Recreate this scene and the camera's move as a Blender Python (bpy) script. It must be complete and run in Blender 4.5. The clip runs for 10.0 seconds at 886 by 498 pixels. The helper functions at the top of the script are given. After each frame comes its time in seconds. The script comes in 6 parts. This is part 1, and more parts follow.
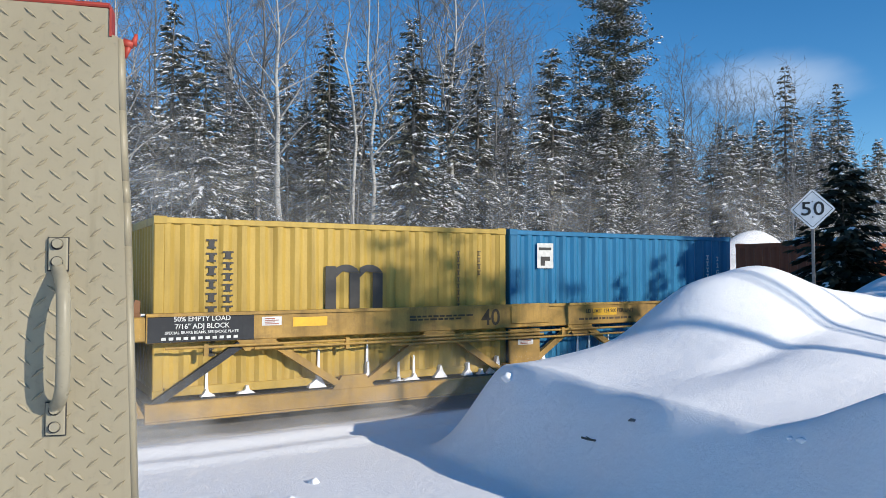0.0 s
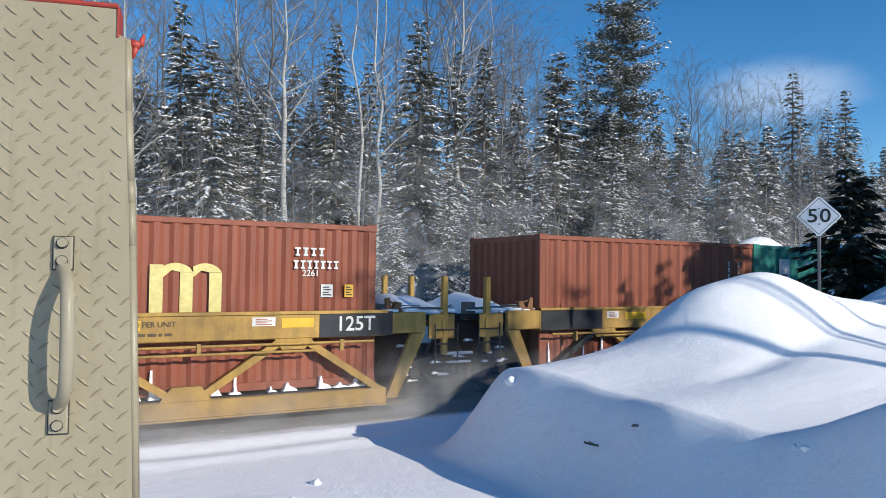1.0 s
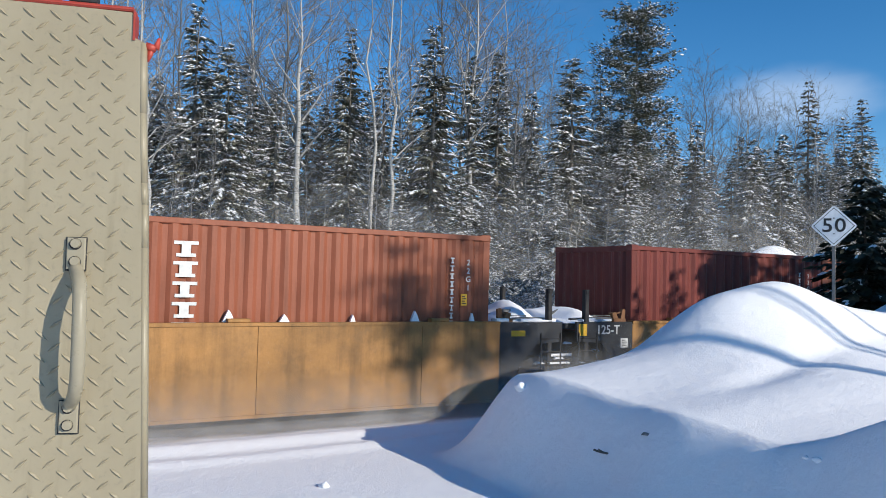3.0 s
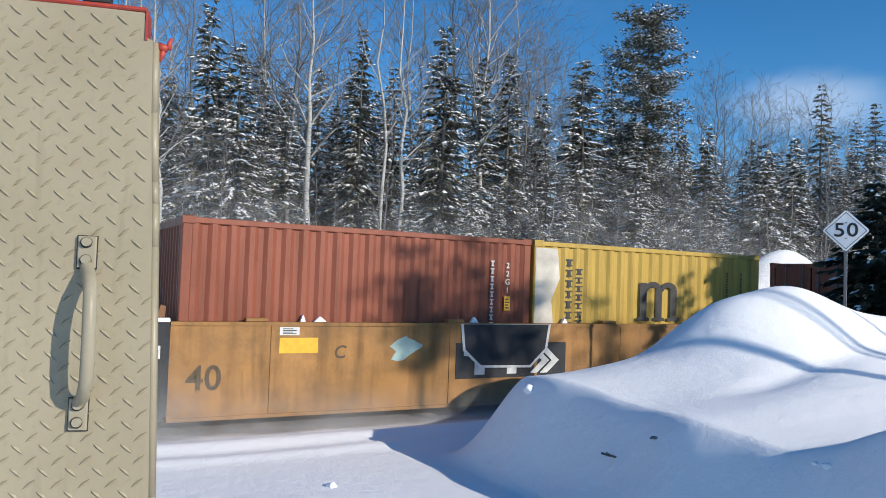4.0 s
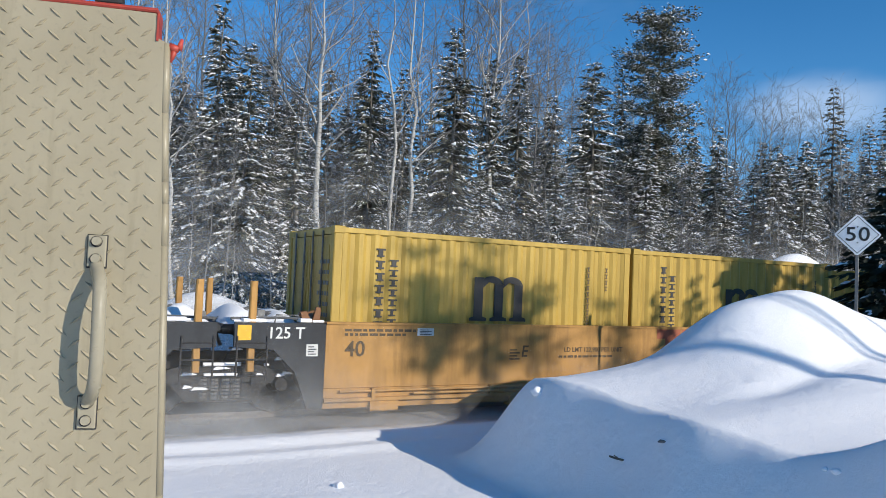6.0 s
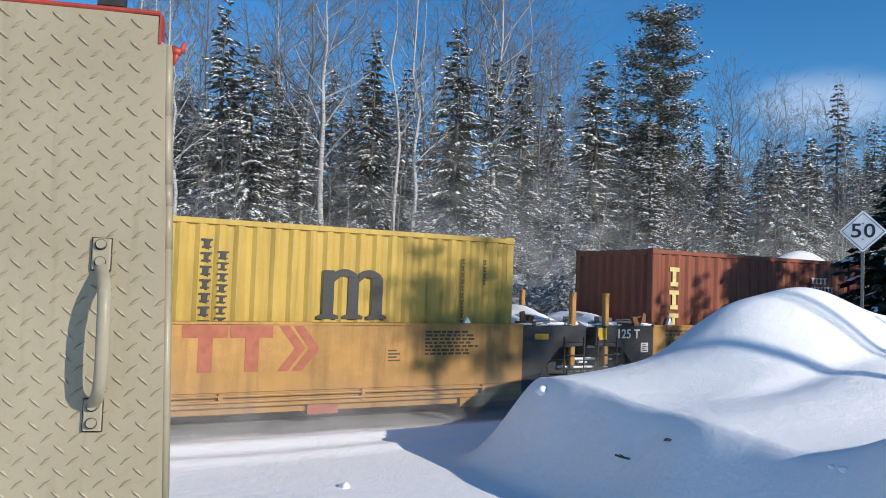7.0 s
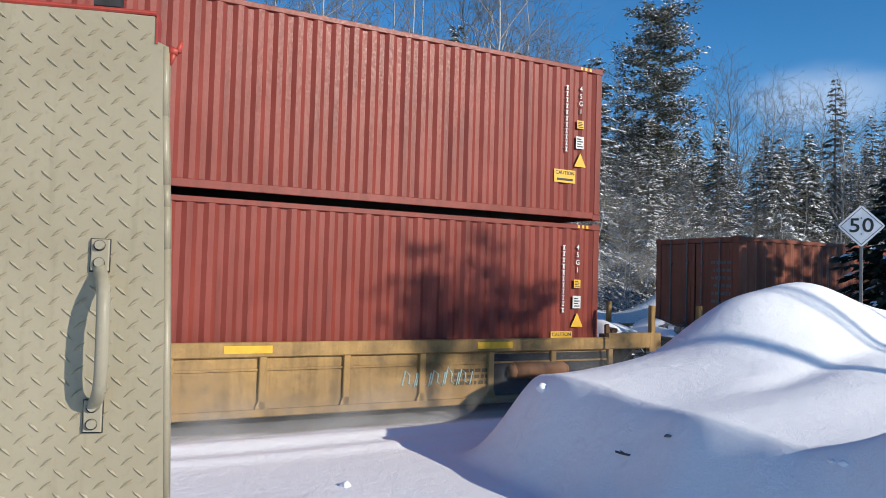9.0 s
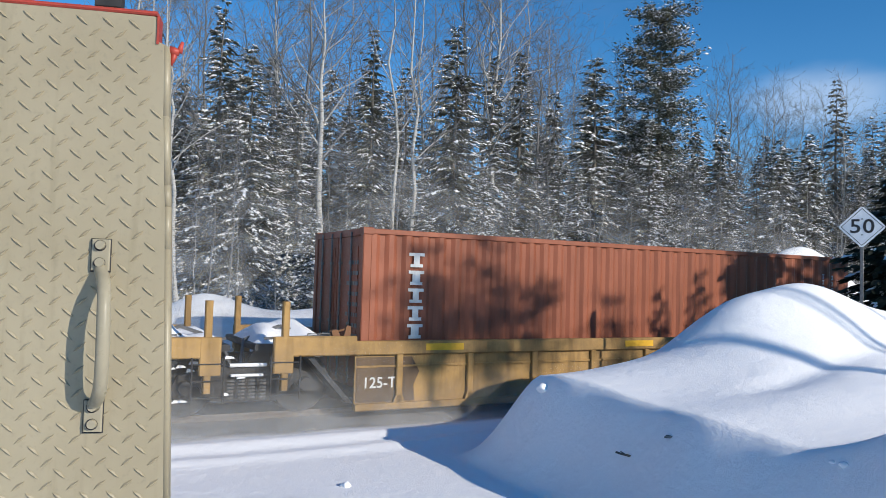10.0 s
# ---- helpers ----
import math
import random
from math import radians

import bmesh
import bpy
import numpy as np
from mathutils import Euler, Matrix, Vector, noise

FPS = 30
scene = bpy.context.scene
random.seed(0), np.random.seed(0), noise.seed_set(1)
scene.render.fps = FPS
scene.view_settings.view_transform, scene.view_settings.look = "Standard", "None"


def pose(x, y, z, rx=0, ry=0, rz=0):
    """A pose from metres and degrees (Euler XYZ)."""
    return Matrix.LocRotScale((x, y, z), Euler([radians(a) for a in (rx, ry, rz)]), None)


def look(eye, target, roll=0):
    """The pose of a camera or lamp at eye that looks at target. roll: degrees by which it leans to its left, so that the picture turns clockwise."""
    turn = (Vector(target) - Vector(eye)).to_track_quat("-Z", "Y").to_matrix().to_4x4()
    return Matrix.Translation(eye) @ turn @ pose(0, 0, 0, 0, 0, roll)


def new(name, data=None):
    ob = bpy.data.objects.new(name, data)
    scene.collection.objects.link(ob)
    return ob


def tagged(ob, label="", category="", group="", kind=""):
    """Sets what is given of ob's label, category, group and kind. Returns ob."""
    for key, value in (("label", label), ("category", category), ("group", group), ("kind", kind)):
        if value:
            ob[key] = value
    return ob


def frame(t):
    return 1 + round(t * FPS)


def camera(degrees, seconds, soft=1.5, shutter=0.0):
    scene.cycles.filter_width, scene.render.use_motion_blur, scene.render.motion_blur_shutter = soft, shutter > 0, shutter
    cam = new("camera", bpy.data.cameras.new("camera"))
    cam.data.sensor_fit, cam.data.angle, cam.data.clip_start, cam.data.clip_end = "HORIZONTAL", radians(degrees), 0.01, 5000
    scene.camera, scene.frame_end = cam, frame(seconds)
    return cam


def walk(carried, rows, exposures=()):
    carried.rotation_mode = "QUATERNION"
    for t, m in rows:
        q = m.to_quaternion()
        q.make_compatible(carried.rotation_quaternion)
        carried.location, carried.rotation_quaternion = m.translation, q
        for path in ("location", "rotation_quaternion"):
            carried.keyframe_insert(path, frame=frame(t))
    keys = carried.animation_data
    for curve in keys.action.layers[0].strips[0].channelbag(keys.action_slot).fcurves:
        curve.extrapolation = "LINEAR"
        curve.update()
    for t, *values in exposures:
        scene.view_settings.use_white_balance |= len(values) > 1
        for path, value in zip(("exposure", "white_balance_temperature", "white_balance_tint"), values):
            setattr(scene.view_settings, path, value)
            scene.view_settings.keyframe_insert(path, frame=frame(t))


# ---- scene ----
cam = camera(61.06, 10.0, 0.7)
CAM0 = Vector((0.0, -12.36, 2.10))
# seconds, heading from +x, pitch, roll, share of the small sideways drift
LOOK = [(0.0, 59.25, 1.88, 0.0, 0.0), (0.5, 59.53, 1.97, 0.18, 0.15), (1.0, 59.63, 2.07, 0.70, 0.25), (1.5, 59.82, 2.15, 0.88, 0.33),
        (2.0, 60.10, 2.25, 0.98, 0.42), (2.5, 60.24, 2.35, 1.24, 0.5), (3.25, 60.72, 2.40, 1.68, 0.6), (4.0, 61.25, 2.46, 2.06, 0.68),
        (4.5, 61.53, 2.57, 2.24, 0.72), (5.0, 61.68, 2.57, 2.55, 0.75), (5.5, 61.79, 2.53, 2.65, 0.8), (6.25, 62.05, 2.51, 2.42, 0.9),
        (7.0, 62.26, 2.48, 2.11, 1.0), (7.5, 62.29, 2.45, 2.0, 1.0), (8.0, 62.25, 2.43, 1.93, 1.0), (8.5, 62.23, 2.39, 1.75, 1.0),
        (9.0, 62.17, 2.34, 1.63, 1.0), (9.5, 62.13, 2.28, 1.53, 1.0), (10.0, 62.21, 2.37, 1.70, 1.0)]


def view(yaw, pitch, roll, drift):
    a, p = radians(yaw), radians(pitch)
    ahead = Vector((math.cos(a) * math.cos(p), math.sin(a) * math.cos(p), math.sin(p)))
    eye = CAM0 + Vector((math.sin(a), -math.cos(a), 0)) * 0.0085 * drift + Vector((0, 0, 0.008 * drift))
    return look(eye, eye + ahead * 10, roll)


PATH = [(t, view(y, p, r, d)) for t, y, p, r, d in LOOK]
walk(cam, PATH, [(0.0, 0.06, 6750, 9), (10.0, 0.06, 6750, 9)])

# ---------------------------------------------------------------- sky and sun
SUN_AZ, SUN_EL = radians(-66.5), radians(22.0)      # direction towards the sun, from +x
SUN_DIR = Vector((math.cos(SUN_AZ) * math.cos(SUN_EL), math.sin(SUN_AZ) * math.cos(SUN_EL), math.sin(SUN_EL)))
scene.view_settings.exposure = 0.06

world = bpy.data.worlds.new("winter_sky")
scene.world = world
world.use_nodes = True
wt = world.node_tree
wt.nodes.clear()


def wn(kind, **k):
    n = wt.nodes.new(kind)
    for key, value in k.items():
        if key == "sky_type":
            n.sky_type = value
        elif key == "operation":
            n.operation = value
        elif key == "scale":
            n.inputs["Scale"].default_value = value
    return n


sky = wn("ShaderNodeTexSky", sky_type="NISHITA")
sky.sun_disc = False
sky.sun_elevation = SUN_EL
sky.sun_rotation = math.pi / 2 - SUN_AZ
sky.air_density, sky.dust_density, sky.ozone_density, sky.altitude = 0.78, 0.02, 2.4, 300
hue = wn("ShaderNodeHueSaturation")
hue.inputs["Saturation"].default_value = 1.32
hue.inputs["Value"].default_value = 1.0
coord = wn("ShaderNodeTexCoord")
mapping = wn("ShaderNodeMapping")
mapping.inputs["Scale"].default_value = (1.0, 1.0, 2.6)
cloud = wn("ShaderNodeTexNoise", scale=1.9)
cloud.inputs["Detail"].default_value = 7
cloud.inputs["Roughness"].default_value = 0.5
cloud.inputs["Distortion"].default_value = 0.35
flat = wn("ShaderNodeVectorMath", operation="MULTIPLY")
flat.inputs[1].default_value = (1.0, 1.0, 2.1)
near = wn("ShaderNodeVectorMath", operation="DISTANCE")
near.inputs[1].default_value = (0.785, 0.57, 0.47)
rag = wn("ShaderNodeMath", operation="MULTIPLY_ADD")
rag.inputs[1].default_value = -0.22
ramp1 = wn("ShaderNodeMapRange")
ramp1.interpolation_type = "SMOOTHSTEP"
for i, v in ((1, -0.065), (2, 0.012), (3, 1.0), (4, 0.0)):
    ramp1.inputs[i].default_value = v
ramp2 = wn("ShaderNodeMapRange")
ramp2.interpolation_type = "SMOOTHSTEP"
for i, v in ((1, 0.6), (2, 0.8), (3, 0.0), (4, 0.35)):
    ramp2.inputs[i].default_value = v
both = wn("ShaderNodeMath", operation="MAXIMUM")
soft = wn("ShaderNodeMath", operation="MULTIPLY")
soft.inputs[1].default_value = 0.29
white = wn("ShaderNodeMix")
white.data_type = "RGBA"
white.inputs["B"].default_value = (6.4, 7.0, 7.9, 1)
bg = wn("ShaderNodeBackground")
bg.inputs["Strength"].default_value = 0.156
out = wn("ShaderNodeOutputWorld")
L = wt.links.new
L(sky.outputs[0], hue.inputs["Color"])
L(coord.outputs["Generated"], mapping.inputs[0])
L(mapping.outputs[0], cloud.inputs["Vector"])
L(coord.outputs["Generated"], flat.inputs[0])
L(flat.outputs[0], near.inputs[0])
L(cloud.outputs[0], rag.inputs[0])
L(near.outputs["Value"], rag.inputs[2])
L(rag.outputs[0], ramp1.inputs[0])
L(cloud.outputs[0], ramp2.inputs[0])
L(ramp1.outputs[0], both.inputs[0])
L(ramp2.outputs[0], both.inputs[1])
L(both.outputs[0], soft.inputs[0])
L(soft.outputs[0], white.inputs["Factor"])
L(hue.outputs[0], white.inputs["A"])
L(white.outputs["Result"], bg.inputs[0])
L(bg.outputs[0], out.inputs[0])

sun = new("sun", bpy.data.lights.new("sun", "SUN"))
sun.data.energy, sun.data.angle, sun.data.color = 4.55, radians(0.53), (1.0, 0.95, 0.865)
sun.matrix_world = look((0, 0, 40), Vector((0, 0, 40)) - SUN_DIR)


# ---------------------------------------------------------------- materials
def shader(name):
    m = bpy.data.materials.new(name)
    m.use_nodes = True
    nt = m.node_tree
    return m, nt, nt.nodes["Principled BSDF"]


def noise_node(nt, scale, detail=4, stretch=None, rough=0.55, source="Object"):
    tc = nt.nodes.new("ShaderNodeTexCoord")
    n = nt.nodes.new("ShaderNodeTexNoise")
    n.inputs["Scale"].default_value, n.inputs["Detail"].default_value, n.inputs["Roughness"].default_value = scale, detail, rough
    if stretch:
        mp = nt.nodes.new("ShaderNodeMapping")
        mp.inputs["Scale"].default_value = stretch
        nt.links.new(tc.outputs[source], mp.inputs[0])
        nt.links.new(mp.outputs[0], n.inputs["Vector"])
    else:
        nt.links.new(tc.outputs[source], n.inputs["Vector"])
    return n


def ramp(nt, src, lo, hi, a=0.0, b=1.0):
    r = nt.nodes.new("ShaderNodeMapRange")
    r.inputs[1].default_value, r.inputs[2].default_value, r.inputs[3].default_value, r.inputs[4].default_value = lo, hi, a, b
    nt.links.new(src, r.inputs[0])
    return r.outputs[0]


def mix(nt, fac, a, b):
    n = nt.nodes.new("ShaderNodeMix")
    n.data_type = "RGBA"
    for key, v in (("A", a), ("B", b)):
        if isinstance(v, tuple):
            n.inputs[key].default_value = (*v, 1)
        else:
            nt.links.new(v, n.inputs[key])
    if isinstance(fac, float):
        n.inputs["Factor"].default_value = fac
    else:
        nt.links.new(fac, n.inputs["Factor"])
    return n.outputs["Result"]


def bump(nt, b, src, strength, dist):
    n = nt.nodes.new("ShaderNodeBump")
    n.inputs["Strength"].default_value, n.inputs["Distance"].default_value = strength, dist
    nt.links.new(src, n.inputs["Height"])
    nt.links.new(n.outputs[0], b.inputs["Normal"])


def paint(name, rgb, rough=0.5, rust=0.25, dirt=0.35, fade=0.18, metal=0.0, soot=0.0):
    """Weathered enamel: faded patches, streaks running down, a little rust and grime."""
    m, nt, b = shader(name)
    big = noise_node(nt, 0.9, 3)
    streak = noise_node(nt, 1.0, 5, (4.2, 4.2, 0.42), 0.6)
    fine = noise_node(nt, 26.0, 5, None, 0.7)
    spot = noise_node(nt, 5.0, 8, (1, 1, 0.6), 0.75)
    lighter = tuple(min(1, c * (1 + fade) + 0.008) for c in rgb)
    darker = tuple(c * (1 - dirt) * 0.85 + 0.004 for c in rgb)
    c = mix(nt, ramp(nt, big.outputs[0], 0.35, 0.68), rgb, lighter)
    c = mix(nt, ramp(nt, streak.outputs[0], 0.46, 0.72, 0, 0.7), c, darker)
    worn = noise_node(nt, 1.0, 5, (4.5, 4.5, 0.3), 0.6)
    pale = tuple(min(1, v * 1.3 + 0.006) for v in rgb)
    c = mix(nt, ramp(nt, worn.outputs[0], 0.56, 0.72, 0, 0.6), c, pale)
    c = mix(nt, ramp(nt, spot.outputs[0], 0.64, 0.74, 0, rust), c, (0.13, 0.045, 0.02))
    c = mix(nt, ramp(nt, fine.outputs[0], 0.35, 0.75, 0, 0.16), c, darker)
    if soot:
        smear = noise_node(nt, 0.55, 7, (1.0, 1.0, 1.5), 0.68)
        splash = noise_node(nt, 3.2, 8, (1.4, 1.4, 0.7), 0.78)
        c = mix(nt, ramp(nt, smear.outputs[0], 0.44, 0.70, 0, soot), c, (0.055, 0.042, 0.032))
        c = mix(nt, ramp(nt, splash.outputs[0], 0.50, 0.66, 0, soot * 0.6), c, (0.11, 0.075, 0.045))
        c = mix(nt, ramp(nt, splash.outputs[0], 0.28, 0.36, 0.30 * soot, 0), c, (0.50, 0.44, 0.36))
    nt.links.new(c, b.inputs["Base Color"])
    nt.links.new(ramp(nt, fine.outputs[0], 0.3, 0.7, rough - 0.1, rough + 0.15), b.inputs["Roughness"])
    b.inputs["Metallic"].default_value = metal
    b.inputs["Specular IOR Level"].default_value = 0.28
    bump(nt, b, fine.outputs[0], 0.12, 0.004)
    return m


def plain(name, rgb, rough=0.6, metal=0.0, var=0.25, scale=12.0):
    m, nt, b = shader(name)
    n = noise_node(nt, scale, 5)
    c = mix(nt, ramp(nt, n.outputs[0], 0.3, 0.72), tuple(v * (1 - var) for v in rgb), tuple(min(1, v * (1 + var * 0.5)) for v in rgb))
    nt.links.new(c, b.inputs["Base Color"])
    b.inputs["Roughness"].default_value, b.inputs["Metallic"].default_value = rough, metal
    bump(nt, b, n.outputs[0], 0.15, 0.004)
    return m


def snow_material(name, tint=(0.935, 0.925, 0.93), fluff=0.5, swept=False):
    """Settled snow; swept: darkened along the track, for thinly covered ballast and the shade under the wagons."""
    m, nt, b = shader(name)
    big = noise_node(nt, 0.45, 4)
    mid = noise_node(nt, 5.0, 6, None, 0.62)
    fine = noise_node(nt, 55.0, 6, None, 0.75)
    c = mix(nt, ramp(nt, big.outputs[0], 0.3, 0.7), tint, tuple(min(1, v * 1.035) for v in tint))
    c = mix(nt, ramp(nt, fine.outputs[0], 0.3, 0.7, 0, 0.12), c, tuple(v * 0.86 for v in tint))
    if swept:
        tc = nt.nodes.new("ShaderNodeTexCoord")
        sep = nt.nodes.new("ShaderNodeSeparateXYZ")
        nt.links.new(tc.outputs["Object"], sep.inputs[0])
        off = nt.nodes.new("ShaderNodeMath")
        off.operation = "ABSOLUTE"
        nt.links.new(sep.outputs[1], off.inputs[0])
        ragged = nt.nodes.new("ShaderNodeMath")
        ragged.operation = "MULTIPLY_ADD"
        ragged.inputs[1].default_value = 1.1
        drift = noise_node(nt, 1.6, 6, (0.35, 1.6, 1.0), 0.65)
        nt.links.new(drift.outputs[0], ragged.inputs[0])
        nt.links.new(off.outputs[0], ragged.inputs[2])
        stone = noise_node(nt, 18.0, 5, None, 0.7)
        # dark ballast colour, which also paints in the shade below the wagons
        gravel_and_shade = mix(nt, ramp(nt, stone.outputs[0], 0.35, 0.65), (0.06, 0.055, 0.052), (0.24, 0.23, 0.22))
        c = mix(nt, ramp(nt, ragged.outputs[0], 2.25, 2.75, 0.86, 0.0), c, gravel_and_shade)
    nt.links.new(c, b.inputs["Base Color"])
    b.inputs["Roughness"].default_value = 0.75
    b.inputs["Specular IOR Level"].default_value = 0.25
    add = nt.nodes.new("ShaderNodeMath")
    add.operation = "MULTIPLY_ADD"
    add.inputs[1].default_value = 0.34
    nt.links.new(fine.outputs[0], add.inputs[0])
    nt.links.new(mid.outputs[0], add.inputs[2])
    bump(nt, b, add.outputs[0], fluff, 0.05)
    return m


SNOW = snow_material("snow_ground", (0.915, 0.908, 0.915), 0.42, swept=True)
SNOWC = snow_material("snow_clump", (0.90, 0.90, 0.92), 0.3)


def foliage(name, rgb, var=0.5):
    m, nt, b = shader(name)
    geo = nt.nodes.new("ShaderNodeNewGeometry")
    n = noise_node(nt, 1.3, 3)
    c = mix(nt, geo.outputs["Random Per Island"], tuple(v * (1 - var) for v in rgb), tuple(v * (1 + var) for v in rgb))
    c = mix(nt, ramp(nt, n.outputs[0], 0.35, 0.7, 0, 0.6), c, (rgb[0] * 1.2, rgb[1] * 0.95, rgb[2] * 0.8))
    nt.links.new(c, b.inputs["Base Color"])
    b.inputs["Roughness"].default_value = 0.75
    return m


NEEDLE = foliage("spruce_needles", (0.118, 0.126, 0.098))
# darker copy of the spruce needles, with the shade put into the colour
NEEDLE_SHADED = foliage("shaded_spruce_needles", (0.022, 0.030, 0.018))
PINE = foliage("pine_needles", (0.125, 0.135, 0.10))
BARK = plain("spruce_bark", (0.14, 0.125, 0.108), 0.9, 0, 0.45, 9)
TWIG = plain("twig_bark", (0.165, 0.16, 0.158), 0.9, 0, 0.35, 14)


def birch_bark():
    m, nt, b = shader("birch_bark")
    n = noise_node(nt, 3.0, 5, (2.0, 2.0, 7.0), 0.6)
    g = noise_node(nt, 0.7, 3)
    c = mix(nt, ramp(nt, n.outputs[0], 0.56, 0.66), (0.40, 0.39, 0.375), (0.06, 0.05, 0.045))
    c = mix(nt, ramp(nt, g.outputs[0], 0.4, 0.7, 0, 0.5), c, (0.27, 0.255, 0.22))
    nt.links.new(c, b.inputs["Base Color"])
    b.inputs["Roughness"].default_value = 0.8
    return m


BIRCH = birch_bark()

YELLOW = paint("yellow_container_paint", (0.43, 0.285, 0.062), 0.5, 0.35)
BLUE = paint("blue_container_paint", (0.012, 0.145, 0.29), 0.45, 0.2)
BROWN = paint("red_brown_container_paint", (0.232, 0.068, 0.038), 0.5, 0.2)
ORANGE_BROWN = paint("orange_brown_container_paint", (0.255, 0.078, 0.040), 0.5, 0.2)
DARKRED = paint("dark_red_container_paint", (0.155, 0.030, 0.023), 0.5, 0.2)
RUST_RED = paint("rust_red_container_paint", (0.205, 0.036, 0.023), 0.42, 0.15)
MAROON = paint("maroon_container_paint", (0.165, 0.026, 0.030), 0.5, 0.25)
TEAL = paint("teal_container_paint", (0.018, 0.215, 0.17), 0.5, 0.25)
GREY = paint("blue_grey_container_paint", (0.062, 0.078, 0.092), 0.45, 0.1)
CAR_YELLOW = paint("yellow_wagon_paint", (0.43, 0.255, 0.062), 0.55, 0.4, 0.45, soot=0.62)
CAR_OLD = paint("weathered_orange_wagon_paint", (0.345, 0.172, 0.055), 0.62, 0.6, 0.6, soot=0.5)
CAR_SOOT = paint("sooty_brown_wagon_paint", (0.12, 0.078, 0.046), 0.7, 0.5, 0.6)
CAR_TAN = paint("dull_tan_wagon_paint", (0.36, 0.215, 0.075), 0.6, 0.55, 0.55, soot=0.6)
CAR_ORANGE = paint("orange_wagon_paint", (0.42, 0.222, 0.064), 0.55, 0.45, 0.5, soot=0.3)
CAR_BLACK = paint("black_wagon_paint", (0.022, 0.024, 0.028), 0.6, 0.2, 0.2, 0.5)
STEEL = plain("sooty_steel", (0.035, 0.033, 0.034), 0.75, 0.2, 0.5, 20)
IRON = plain("grey_galvanised_iron", (0.17, 0.17, 0.17), 0.55, 0.5, 0.35, 25)
RAIL = plain("worn_rail_steel", (0.20, 0.17, 0.15), 0.45, 0.7, 0.4, 20)
RUSTY = paint("rusty_brown_paint", (0.20, 0.095, 0.045), 0.7, 0.6, 0.5)
WOODB = plain("creosoted_timber", (0.06, 0.05, 0.042), 0.9, 0, 0.4, 10)
WHITE_MARK = plain("white_marking_paint", (0.62, 0.62, 0.60), 0.6, 0, 0.22, 9)
CREAM_MARK = plain("cream_marking_paint", (0.62, 0.53, 0.20), 0.6, 0, 0.22, 9)
BLACK_MARK = plain("black_marking_paint", (0.028, 0.027, 0.027), 0.6, 0, 0.3, 9)
DARK_MARK = plain("brown_black_marking_paint", (0.075, 0.048, 0.022), 0.6, 0, 0.3, 9)
RED_MARK = plain("faded_red_marking_paint", (0.36, 0.10, 0.05), 0.6, 0, 0.25, 7)
SIGNAL = plain("bright_yellow_label", (0.72, 0.40, 0.02), 0.5, 0, 0.15, 9)
SIGN_WHITE = plain("white_sign_sheet", (0.80, 0.81, 0.82), 0.5, 0, 0.12, 14)
GRAF_BLUE = plain("blue_spray_paint", (0.07, 0.10, 0.27), 0.6, 0, 0.3, 6)
GRAF_WHITE = plain("chalky_spray_paint", (0.55, 0.51, 0.44), 0.65, 0, 0.3, 3)
GRAF_TEAL = plain("pale_teal_spray_paint", (0.35, 0.48, 0.44), 0.65, 0, 0.25, 3)
GRAF_BROWN = plain("dark_brown_spray_paint", (0.07, 0.035, 0.028), 0.65, 0, 0.25, 5)
TRUCK_RED = plain("red_trim_paint", (0.40, 0.05, 0.03), 0.5, 0, 0.25, 20)


def cream_plate():
    m, nt, b = shader("cream_painted_tread_plate")
    big = noise_node(nt, 3.5, 5)
    drip = noise_node(nt, 5.0, 6, (6, 6, 0.7), 0.65)
    fine = noise_node(nt, 70.0, 6, None, 0.7)
    c = mix(nt, ramp(nt, big.outputs[0], 0.35, 0.7), (0.30, 0.252, 0.165), (0.35, 0.30, 0.205))
    c = mix(nt, ramp(nt, drip.outputs[0], 0.55, 0.78, 0, 0.45), c, (0.19, 0.155, 0.09))
    c = mix(nt, ramp(nt, fine.outputs[0], 0.55, 0.8, 0, 0.5), c, (0.15, 0.135, 0.10))
    nt.links.new(c, b.inputs["Base Color"])
    b.inputs["Roughness"].default_value = 0.42
    bump(nt, b, fine.outputs[0], 0.2, 0.0015)
    return m


CREAM = cream_plate()
HANDLE = paint("worn_handle_paint", (0.34, 0.30, 0.215), 0.32, 0.55, 0.5)


